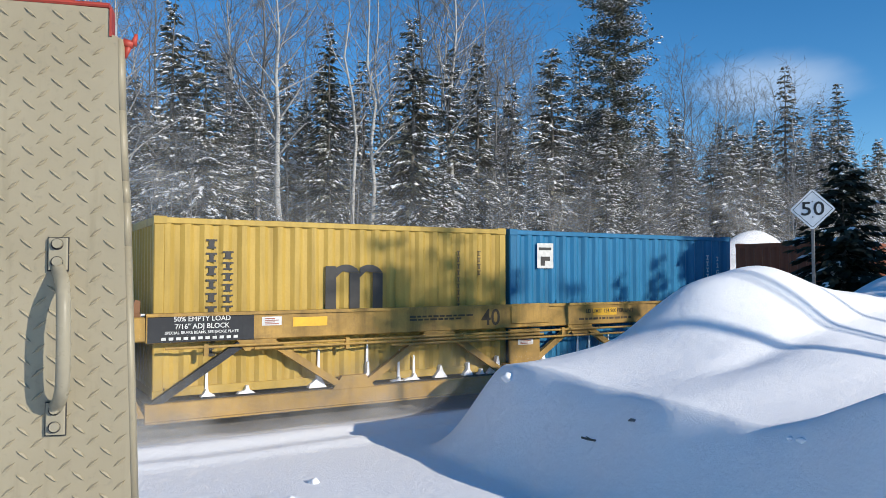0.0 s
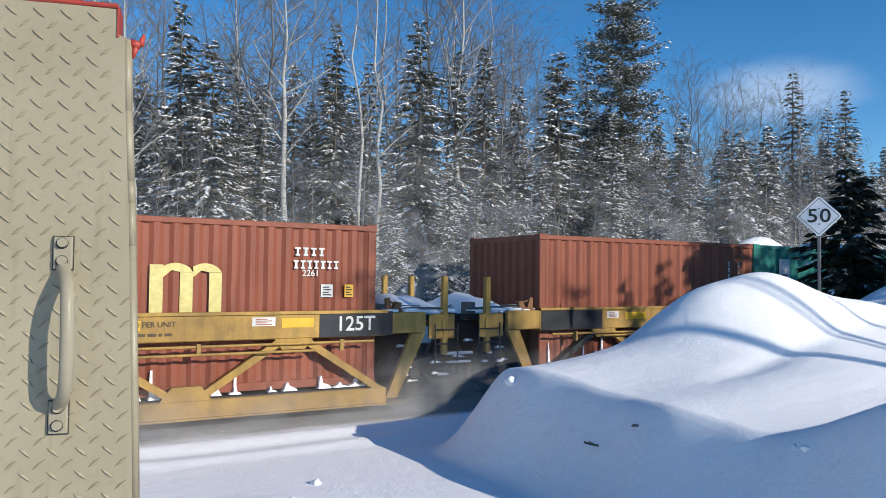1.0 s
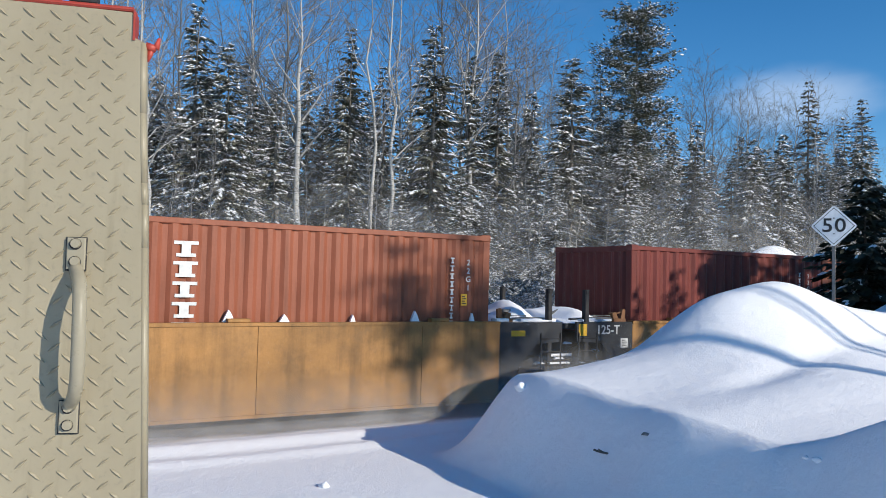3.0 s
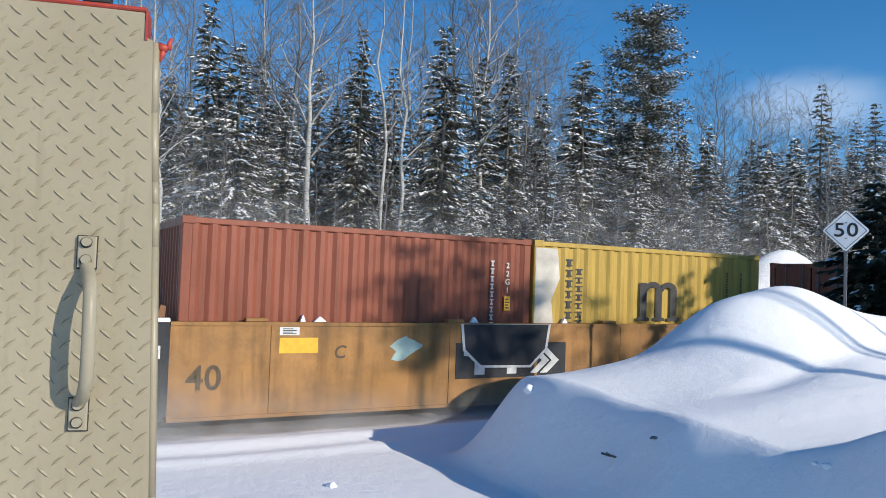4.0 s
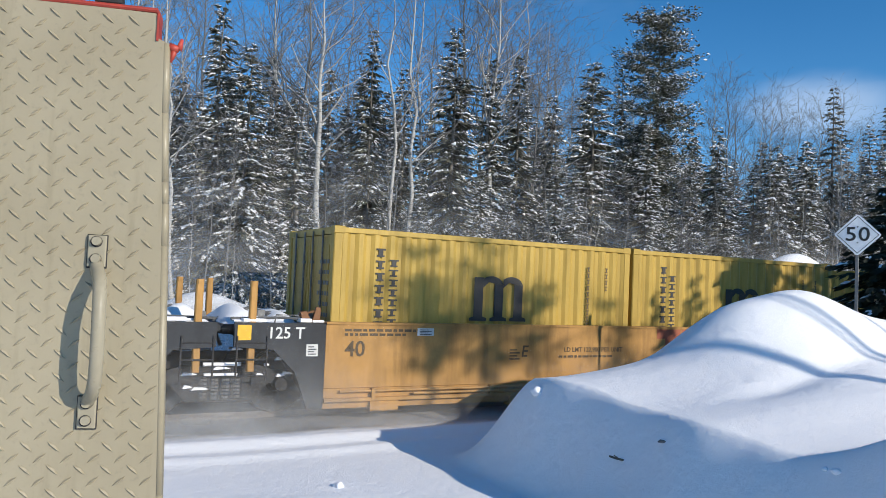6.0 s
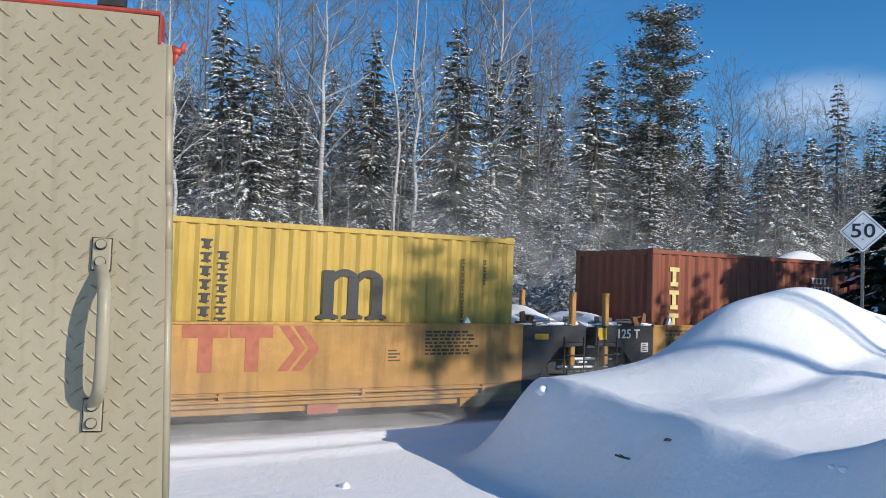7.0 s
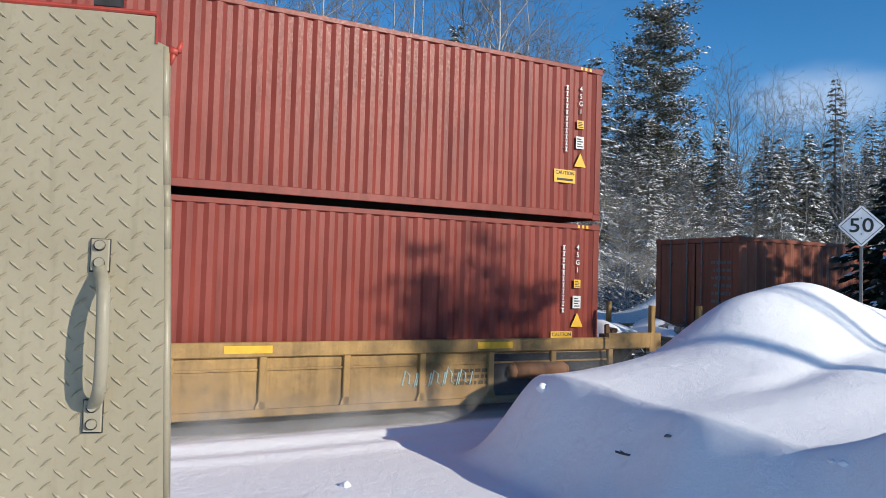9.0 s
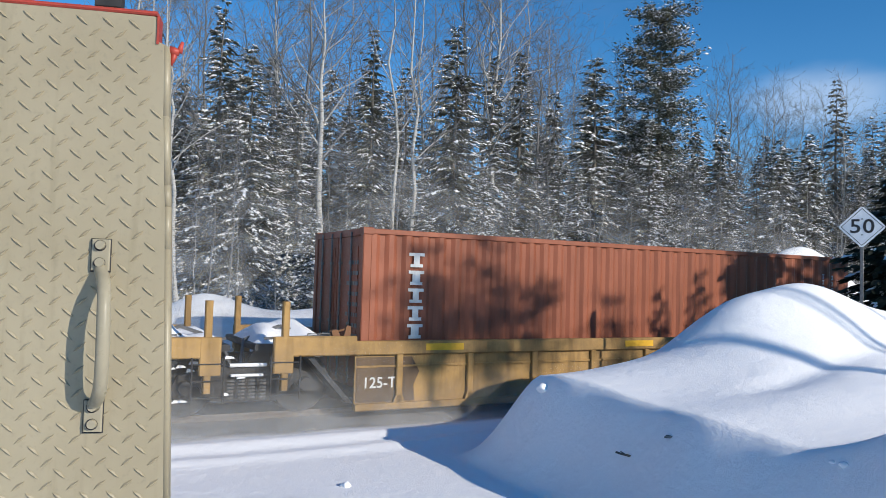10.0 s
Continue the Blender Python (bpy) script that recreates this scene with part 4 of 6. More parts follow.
def container_body(box, L, H, paint_m, ends, high=False):
    """Parts of one freight container; base centre at the origin of its thing."""
    pitch = 0.278 if L < 7 else 0.305

    def wall():
        g = corrugated(L - 0.30, 0.155, H - 0.105, pitch)
        return g.mesh("side_wall")

    for s in (0, 1):
        w = part("side_wall", kept(("wall", L, H), wall), paint_m, box)
        w.matrix_local = pose(0, -WID if s == 0 else WID, 0, 0, 0, 180 * s)

    def box_frame():
        g = Geo()
        for y in (-1, 1):
            g.box(-L / 2 + 0.17, L / 2 - 0.17, y * WID - 0.03 * (y + 1), y * WID + 0.03 * (1 - y), H - 0.105, H - 0.02, 0.008)
            g.box(-L / 2 + 0.17, L / 2 - 0.17, y * WID - 0.025 * (y + 1), y * WID + 0.025 * (1 - y), 0.03, 0.155, 0.008)
            for x in (-1, 1):
                g.box(x * L / 2 - 0.075 * (x + 1), x * L / 2 + 0.075 * (1 - x), y * WID - 0.08 * (y + 1), y * WID + 0.08 * (1 - y), 0.12, H - 0.12, 0.015)
        for x in (-1, 1):
            for z0, z1 in ((0.02, 0.14), (H - 0.13, H - 0.02)):
                g.box(x * L / 2 - 0.03 * (x + 1), x * L / 2 + 0.03 * (1 - x), -WID + 0.17, WID - 0.17, z0, z1)
        return g.mesh("frame")

    part("frame", kept(("frame", L, H), box_frame), paint_m, box)
    part("roof", kept(("roof", L, H), lambda: Geo().box(-L / 2 + 0.05, L / 2 - 0.05, -WID + 0.065, WID - 0.065, H - 0.045, H - 0.025).mesh("roof")), paint_m, box)
    part("floor", kept(("floor", L, H), lambda: Geo().box(-L / 2 + 0.05, L / 2 - 0.05, -WID + 0.065, WID - 0.065, 0.12, 0.16).mesh("floor")), STEEL, box)
    cast = kept("casting", lambda: Geo().box(-0.089, 0.089, -0.081, 0.081, 0.0, 0.118, 0.012).mesh("corner_casting"))
    for x in (-1, 1):
        for y in (-1, 1):
            for z in (0, H - 0.118):
                part("corner_casting", cast, paint_m, box, at=(x * (L / 2 - 0.087), y * (WID - 0.079), z))
    # ends: plain corrugated, or doors
    for x, kind in ((-1, ends[0]), (1, ends[1])):
        if kind == "wall":
            w = part("end_wall", kept(("end", H), lambda: corrugated(2 * WID - 0.17, 0.14, H - 0.13, 0.25, 0.045).mesh("end_wall")), paint_m, box)
            w.matrix_local = pose(x * L / 2, 0, 0, 0, 0, 90 * x)
        else:
            leaf = kept(("door", H), lambda: Geo().box(-0.01, 0.03, 0.02, WID - 0.17, 0.15, H - 0.14, 0.006)
                        .box(-0.022, -0.011, 0.12, WID - 0.25, 0.35, H * 0.36).box(-0.022, -0.011, 0.12, WID - 0.25, H * 0.4, H * 0.64).box(-0.022, -0.011, 0.12, WID - 0.25, H * 0.68, H - 0.3).mesh("door"))
            rod = kept(("rod", H), lambda: Geo().tube((-0.045, 0, 0.06), (-0.045, 0, H - 0.06), 0.017, 0.017, 6).box(-0.065, -0.0625, -0.03, 0.05, 1.0, 1.05)
                       .box(-0.06, -0.02, -0.04, 0.04, 0.45, 0.5).box(-0.06, -0.02, -0.04, 0.04, H - 0.6, H - 0.55).mesh("lock_rod"))
            for s in (-1, 1):
                d = part("door", leaf, paint_m, box)
                d.matrix_local = pose(x * (L / 2 - 0.03), 0, 0, 0, 0, 0 if x < 0 else 180) @ Matrix.Diagonal((1, s, 1, 1))
                for y in (0.22, 0.72):
                    r = part("lock_rod", rod, IRON, d, "grey locking rod")
                    r.location = (0, y, 0)


def bars_block(box, mat, x, z, rows, w, h=0.07, gap=0.05, seed=1, end=None):
    """Unreadable small print: short plain bars."""
    r = random.Random(seed)
    rects = []
    for i in range(rows):
        a = x
        stop = x + w * (0.6 + 0.4 * r.random())
        while a < stop:
            l = r.uniform(0.6, 1.6) * h
            rects.append((a, min(a + l, stop), z - i * (h + gap) - h, z - i * (h + gap)))
            a += l + h * 0.45
    return strips(box, mat, -WID - 0.001, rects, "small_print")


def stacked_code(box, mat, L, H, x, n=11, size=0.10, seed=3, z=None):
    """Owner's code as plain blocks running down."""
    return strips(box, mat, -WID - 0.001, glyphs(x, z or H - 0.42, n, size * 0.75, size, size * 1.35, True, seed), "owner_code")


def wave_logo(box, mat, x, z, w, h):
    """Three legs under two rounded shoulders on a wavy foot."""
    y = -WID - 0.001
    g = Geo()
    leg = w * 0.18
    for i in range(3):
        cx = x + i * (w - leg) / 2
        g.box(cx, cx + leg, y - 0.004, y, z, z + h * (0.97 if i == 0 else 0.82))
    for i in range(2):
        x0, x1 = x + leg + i * (w - leg) / 2, x + (i + 1) * (w - leg) / 2
        n = 8
        outer = [(x0 + (x1 - x0 + leg) * k / n, z + h * 0.82 + h * 0.19 * math.sin(math.pi * (0.15 + 0.85 * k / n)) ** 0.6) for k in range(n)] + [(x1 + leg * 0.99, z + h * 0.825)]
        inner = [(x1, z + h * 0.825), ((x0 + x1) / 2, z + h * 0.86), (x0, z + h * 0.72)]
        g.slab(outer + inner, y - 0.0055, y - 0.0045)
    for i in range(3):
        cx = x + i * (w - leg) / 2 + leg / 2
        n = 6
        top = [(cx + leg * 0.95 * (k / n * 2 - 1), z - h * 0.02 + h * 0.055 * math.cos(math.pi * (k / n - 0.5))) for k in range(n + 1)]
        g.slab(top + [(cx + leg * 0.95, z - h * 0.09), (cx - leg * 0.95, z - h * 0.09)], y - 0.0055, y - 0.0045)
    return part("emblem", g, mat, box, "dark rounded emblem" if mat is BLACK_MARK else "pale rounded emblem")


def star(x, z, r):
    return [(x + (r if k % 2 == 0 else r * 0.55) * math.sin(math.pi * k / 6), z + (r if k % 2 == 0 else r * 0.55) * math.cos(math.pi * k / 6)) for k in range(12)]


def sticker(box, x0, x1, z0, z1, mat=WHITE_MARK, ink=BLACK_MARK, label="small printed label", y=None):
    y = -WID - 0.002 if y is None else y
    s = strips(box, mat, y, [(x0, x1, z0, z1)], "label", label=label)
    w, h = x1 - x0, z1 - z0
    n = 4
    strips(s, ink, y - 0.005, [(x0 + w * 0.15, x1 - w * (0.15 + 0.2 * (i % 2)), z0 + h * (0.14 + 0.2 * i), z0 + h * (0.23 + 0.2 * i)) for i in range(n)], "print")


def decorate(box, style, L, H, left, right):
    """Painted marks; left and right are the ends of the side in the box's own space."""
    W, C, K = WHITE_MARK, CREAM_MARK, BLACK_MARK
    y = -WID - 0.001

    def code(mat, x, text="22G1", seed=3):
        stacked_code(box, mat, L, H, x, 11, 0.10, seed)
        for i, ch in enumerate(text):
            letters(ch, 0.14, mat, box, x + 0.36, y, H - 0.50 - 0.145 * i)
    if style in ("wave_dark", "wave_pale"):
        m = K if style == "wave_dark" else C
        strips(box, m, y, glyphs(left + 0.72, H - 0.32, 9, 0.16, 0.135, 0.195, True, 5), "owner_name")
        strips(box, m, y, glyphs(left + 0.96, H - 0.49, 8, 0.16, 0.115, 0.160, True, 6), "owner_name")
        wave_logo(box, m, left + 2.57, 1.20, 1.0, 0.71)
        if style == "wave_dark" and box.get("peeled"):
            g = Geo().slab([(left + 0.03, 0.62), (left + 0.34, 0.62), (left + 0.46, 1.0), (left + 0.40, 1.5), (left + 0.58, 1.9), (left + 0.52, H - 0.14), (left + 0.03, H - 0.14)], y - 0.004, y)
            part("peeled_patch", g, GRAF_WHITE, box, "whitened patch where the paint has gone")
        if style == "wave_dark":
            stacked_code(box, DARK_MARK, L, H, right - 1.05, 10, 0.085, 4)
            stacked_code(box, DARK_MARK, L, H, right - 0.62, 4, 0.085, 8)
        else:
            letters("2261", 0.14, W, box, right - 1.12, y, H - 0.80)
            strips(box, W, y, glyphs(right - 1.38, H - 0.40, 4, 0.09, 0.13, 0.13, False, 9) + glyphs(right - 1.40, H - 0.60, 7, 0.08, 0.13, 0.11, False, 10), "owner_code")
            sticker(box, right - 0.95, right - 0.75, 1.42, 1.62)
            sticker(box, right - 0.55, right - 0.40, 1.42, 1.62, SIGNAL)
    elif style == "tall_white":
        strips(box, W, y, glyphs(left + 0.72, H - 0.35, 6, 0.34, 0.225, 0.29, True, 11), "owner_name")
        code(W, right - 0.80, seed=12)
        sticker(box, right - 0.58, right - 0.46, 1.35, 1.55, SIGNAL)
    elif style == "tall_white_big":
        strips(box, W, y, glyphs(left + 0.81, H - 0.38, 6, 0.28, 0.235, 0.292, True, 11), "owner_name")
        code(W, right - 0.95, seed=15)
        sticker(box, right - 0.58, right - 0.40, 0.95, 1.2)
    elif style == "script":
        strips(box, W, y, glyphs(left + 0.64, H - 0.38, 3, 0.18, 0.36, 0.44, True, 21), "owner_name")
        code(W, right - 0.80, seed=22)
    elif style == "wave_stars":
        for i, (sx, sz) in enumerate([(0, 0), (0.33, 0), (0.66, 0), (0.99, 0), (0.16, -0.33), (0.50, -0.33), (0.84, -0.33)]):
            part("star", Geo().slab(star(left + 2.75 + sx, H - 0.86 + sz, 0.15), y - 0.004, y), W, box, "white star")
        strips(box, W, y, glyphs(left + 0.55, H - 0.45, 11, 0.075, 0.22, 0.105, False, 31), "owner_name")
        strips(box, W, y, glyphs(right - 1.20, H - 0.42, 12, 0.07, 0.13, 0.095, False, 32), "owner_code")
        letters("22G1", 0.15, W, box, right - 0.75, y, H - 0.70)
        sticker(box, right - 0.82, right - 0.66, 1.48, 1.68)
        sticker(box, right - 0.5, right - 0.36, 1.48, 1.68, SIGNAL)
    elif style == "gold_column":
        strips(box, C, y, glyphs(left + 0.45, H - 0.36, 4, 0.26, 0.38, 0.46, True, 41), "owner_name")
        strips(box, W, y, glyphs(right - 1.30, H - 0.42, 4, 0.1, 0.14, 0.14, False, 42), "owner_code")
        strips(box, W, y, glyphs(right - 1.32, H - 0.62, 7, 0.085, 0.14, 0.115, False, 43), "owner_code")
        letters("22G1", 0.15, W, box, right - 1.10, y, H - 0.90)
        sticker(box, right - 1.22, right - 1.05, 1.30, 1.52)
    elif style == "white_panel":
        p = strips(box, W, y, [(left + 0.90, left + 1.28, H - 1.55, H - 0.32)], "label", label="white panel with block letters")
        strips(p, K, y - 0.005, glyphs(left + 0.97, H - 0.68, 4, 0.23, 0.17, 0.215, True, 51), "owner_name")
        stacked_code(box, W, L, H, right - 0.95, 8, 0.05, 52)
    elif style == "blue":
        p = strips(box, W, y, [(left + 0.62, left + 1.0, H - 0.72, H - 0.25)], "label", label="white panel with a dark mark")
        strips(p, K, y - 0.005, [(left + 0.70, left + 0.80, H - 0.67, H - 0.50), (left + 0.801, left + 0.92, H - 0.58, H - 0.50), (left + 0.66, left + 0.95, H - 0.38, H - 0.33)], "print")
        code(W, right - 0.80, seed=55)
        sticker(box, right - 0.52, right - 0.42, 1.55, 1.72, SIGNAL)
    elif style == "crest":
        p = strips(box, W, y, [(left + 0.78, left + 1.24, H - 0.85, H - 0.36)], "label", label="white-framed blue badge with yellow waves")
        strips(p, GRAF_BLUE, y - 0.0045, [(left + 0.81, left + 1.21, H - 0.78, H - 0.39)], "badge")
        part("badge_wave", Geo().slab([(left + 0.86, H - 0.70), (left + 1.10, H - 0.62), (left + 1.18, H - 0.50), (left + 0.98, H - 0.58)], y - 0.0115, y - 0.009), SIGNAL, p)
        code(W, right - 0.85, seed=57)
    elif style == "maroon":
        letters("R", 0.36, SIGNAL, box, right - 3.55, y, 1.30)
        part("graffiti", Geo().slab([(right - 3.25, 1.12), (right - 2.68, 1.12), (right - 2.66, 1.60), (right - 2.72, 1.70), (right - 3.12, 1.68), (right - 3.24, 1.55)], y - 0.004, y), CAR_OLD, box, "ochre sprayed square")
        g = Geo().slab([(right - 2.60, 1.15), (right - 2.12, 1.15), (right - 1.98, 1.40), (right - 1.95, 1.62), (right - 2.05, 1.72), (right - 2.35, 1.68), (right - 2.60, 1.62)], y - 0.004, y)
        flag = part("graffiti", g, SIGNAL, box, "yellow sprayed flag shape")
        strips(flag, MAROON, y - 0.005, [(right - 2.58, right - 2.10, 1.27, 1.30), (right - 2.57, right - 2.02, 1.55, 1.58), (right - 2.14, right - 2.11, 1.30, 1.55)], "print")
        code(W, right - 1.15, seed=62)
        g = Geo()
        for i, hh in enumerate((0.55, 0.8, 0.35, 0.5)):
            x = left + 0.25 + 0.28 * i
            g.slab([(x - 0.10, 1.02), (x + 0.10, 1.02), (x, 1.02 + hh)], y - 0.004, y)
        tagged(part("frost_streaks", g, SNOWC, box, "frozen white run-off"), kind="")
    elif style == "plain_code":
        code(W, right - 0.85, seed=71)
        sticker(box, right - 0.55, right - 0.43, 1.30, 1.55, SIGNAL)
    elif style == "grey":
        stacked_code(box, W, L, H, right - 0.75, 11, 0.09, 75)
        for i, ch in enumerate("25G1"):
            letters(ch, 0.13, W, box, right - 0.42, y, H - 0.55 - 0.14 * i)
        sticker(box, right - 0.50, right - 0.37, 1.90, 2.05, SIGNAL)
        for x0 in (left + 0.20, right - 0.62):
            strips(box, SIGNAL, y + 0.0, [(x0 + 0.11 * k, x0 + 0.11 * k + 0.06, H - 0.095, H - 0.03) for k in range(4)], "hazard_stripe", label="yellow and black height stripe")
    elif style == "long":
        stacked_code(box, W, L, H, right - 0.85, 11, 0.085, 81)
        for i, ch in enumerate("45G1"):
            letters(ch, 0.13, W, box, right - 0.50, y, H - 0.45 - 0.14 * i)
        sticker(box, right - 0.58, right - 0.43, 1.70, 1.85, SIGNAL)
        sticker(box, right - 0.60, right - 0.42, 1.32, 1.55)
        part("label", Geo().slab([(right - 0.63, 0.98), (right - 0.36, 0.98), (right - 0.495, 1.24)], y - 0.004, y), SIGNAL, box, "yellow warning triangle")
        lab = strips(box, SIGNAL, y, [(right - 1.08, right - 0.60, 0.66, 0.90)], "label", label="yellow caution label")
        letters("CAUTION", 0.095, BLACK_MARK, lab, right - 0.84, y - 0.0055, 0.84)
        strips(lab, BLACK_MARK, y - 0.005, [(right - 1.02, right - 0.66, 0.70, 0.74)], "print")
        strips(box, SIGNAL, y, [(right - 0.52 + 0.1 * k, right - 0.47 + 0.1 * k, H - 0.09, H - 0.03) for k in range(3)], "hazard_stripe")
    if style in ("long_script",):
        strips(box, W, y, glyphs(left + 0.60, H - 0.28, 3, 0.20, 0.38, 0.46, True, 21), "owner_name")
        decorate(box, "long", L, H, left, right)
        lab = strips(box, SIGNAL, y, [(left + 0.20 + 0.1 * k, left + 0.25 + 0.1 * k, H - 0.09, H - 0.03) for k in range(4)], "hazard_stripe")


def container(q, L, H, mat, style, ends, label, z=FLOOR):
    box = thing("freight_container", label, "container", group="containers on the train")
    container_body(box, L, H, mat, ends)
    if abs(q - 105.34) < 0.01:
        box["peeled"] = 1
    decorate(box, style, L, H, -L / 2, L / 2)
    # small print on a door end
    if ends[0] == "door":
        g = Geo()
        r = random.Random(int(q))
        for k in range(9):
            yy = -1.02
            while yy < -0.55:
                l = r.uniform(0.04, 0.12)
                g.box(-L / 2 + 0.003, -L / 2 + 0.0075, yy, yy + l, H - 0.60 - 0.17 * k, H - 0.535 - 0.17 * k)
                yy += l + 0.035
        tagged(part("small_print", g, IRON, box, "rows of small pale print"), kind="stuff")
    if style in ("script", "long_script"):
        g = Geo()
        for k in range(3):
            y1 = 0.92 - 0.19 * k
            g.box(-L / 2 + 0.002, -L / 2 + 0.0075, y1 - 0.15, y1, H - 0.62, H - 0.56).box(-L / 2 + 0.002, -L / 2 + 0.0075, y1 - 0.11, y1 - 0.05, H - 0.84, H - 0.62)
        tagged(part("owner_name", g, WHITE_MARK, box, "three white block marks"), kind="stuff")
    return on_train(box, q + L / 2, z)


def bogie(parent, x):
    """A two-axle freight truck under a car's end."""
    b = part("bogie", Geo().box(x - 0.28, x + 0.28, -1.0, 1.0, 0.30, 0.62, 0.05), STEEL, parent, "sooty cast steel truck")
    wheel = kept("wheel", lambda: Geo().tube((0, -0.07, 0), (0, 0.07, 0), 0.457, 0.457, 24).tube((0, 0.07, 0), (0, 0.10, 0), 0.485, 0.485, 24).tube((0, -0.13, 0), (0, -0.07, 0), 0.12, 0.16, 12).mesh("wheel"))
    side_me = kept("sideframe", lambda: Geo().slab([(-1.15, 0.36), (-0.98, 0.62), (-0.55, 0.74), (0.55, 0.74), (0.98, 0.62), (1.15, 0.36), (0.98, 0.33), (0.72, 0.48), (0.48, 0.22), (-0.48, 0.22), (-0.72, 0.48), (-0.98, 0.33)], -0.07, 0.07).mesh("side_frame"))
    for s in (-1, 1):
        part("side_frame", side_me, STEEL, b, at=(x, s * 1.02, 0))
        for d in (-0.885, 0.885):
            w = part("wheel", wheel, STEEL, b, "dark steel wheel")
            w.matrix_local = pose(x + d, s * 0.79, 0.457, 0, 0, 0 if s < 0 else 180)
            part("bearing_cap", kept("cap", lambda: Geo().tube((0, -0.09, 0), (0, 0.05, 0), 0.10, 0.12, 10).mesh("bearing_cap")), STEEL, b, at=(x + d, s * 1.10, 0.457))
        sp = Geo()
        for k in range(4):
            for j in range(6):
                sp.tube((x - 0.24 + 0.16 * k, s * 1.05, 0.27 + 0.05 * j), (x - 0.24 + 0.16 * k, s * 1.05, 0.295 + 0.05 * j), 0.065, 0.065, 8)
        part("spring_nest", sp, IRON, b, "snow-flecked coil springs")
        part("snow_patch", Geo().box(x - 0.27, x + 0.27, s * 1.13 - 0.05, s * 1.13 + 0.05, 0.742, 0.79, 0.02).box(x - 0.25, x + 0.22, s * 1.14 - 0.05, s * 1.14 + 0.04, 0.60, 0.635, 0.012), SNOWC, b, "snow lodged on the truck frame")
        fleck = Geo()
        fr = random.Random(int(x * 10) + s)
        for _ in range(16):
            u, w, z = x + fr.uniform(-1.15, 1.15), fr.uniform(0.03, 0.13), fr.uniform(0.25, 0.98)
            fleck.slab([(u - w, z), (u + w, z + 0.01), (u + w * 0.5, z + 0.035), (u - w * 0.6, z + 0.045)], s * 1.12 - 0.03, s * 1.12 + 0.03)
        tagged(part("snow_fleck", fleck, SNOWC, b, "snow caught on springs and levers"), kind="stuff")
    return b


def hand_wheel(parent, x, y, z):
    g = Geo()
    n = 20
    for i in range(n):
        a, b = 2 * math.pi * i / n, 2 * math.pi * (i + 1) / n
        g.tube((x, y + 0.28 * math.cos(a), z + 0.28 * math.sin(a)), (x, y + 0.28 * math.cos(b), z + 0.28 * math.sin(b)), 0.016, 0.016, 5)
    for i in range(5):
        a = 2 * math.pi * i / 5
        g.tube((x, y, z), (x, y + 0.28 * math.cos(a), z + 0.28 * math.sin(a)), 0.011, 0.011, 4)
    g.tube((x - 0.10, y, z), (x + 0.03, y, z), 0.05, 0.05, 8)
    return part("brake_wheel", g, STEEL, parent, "spoked hand brake wheel")


def snow_heap(parent, x0, x1, y0, y1, z, h, seed):
    """An uneven low heap of snow."""
    n, m = 12, 9
    r = np.random.RandomState(seed)
    ph = r.rand(4) * 6.28
    v = []
    for j in range(m + 1):
        for i in range(n + 1):
            u, w = i / n, j / m
            e = (math.sin(math.pi * u) * math.sin(math.pi * w)) ** 0.45
            k = 0.65 + 0.35 * math.sin(5 * u + ph[0]) * math.sin(4 * w + ph[1]) + 0.2 * math.sin(11 * u + ph[2])
            v.append((x0 + (x1 - x0) * u, y0 + (y1 - y0) * w, z + h * e * max(0.15, k)))
    f = [(j * (n + 1) + i, j * (n + 1) + i + 1, (j + 1) * (n + 1) + i + 1, (j + 1) * (n + 1) + i) for j in range(m) for i in range(n)]
    return part("deck_snow", Geo().add(v, f), SNOWC, parent, "snow lying on the deck", True)


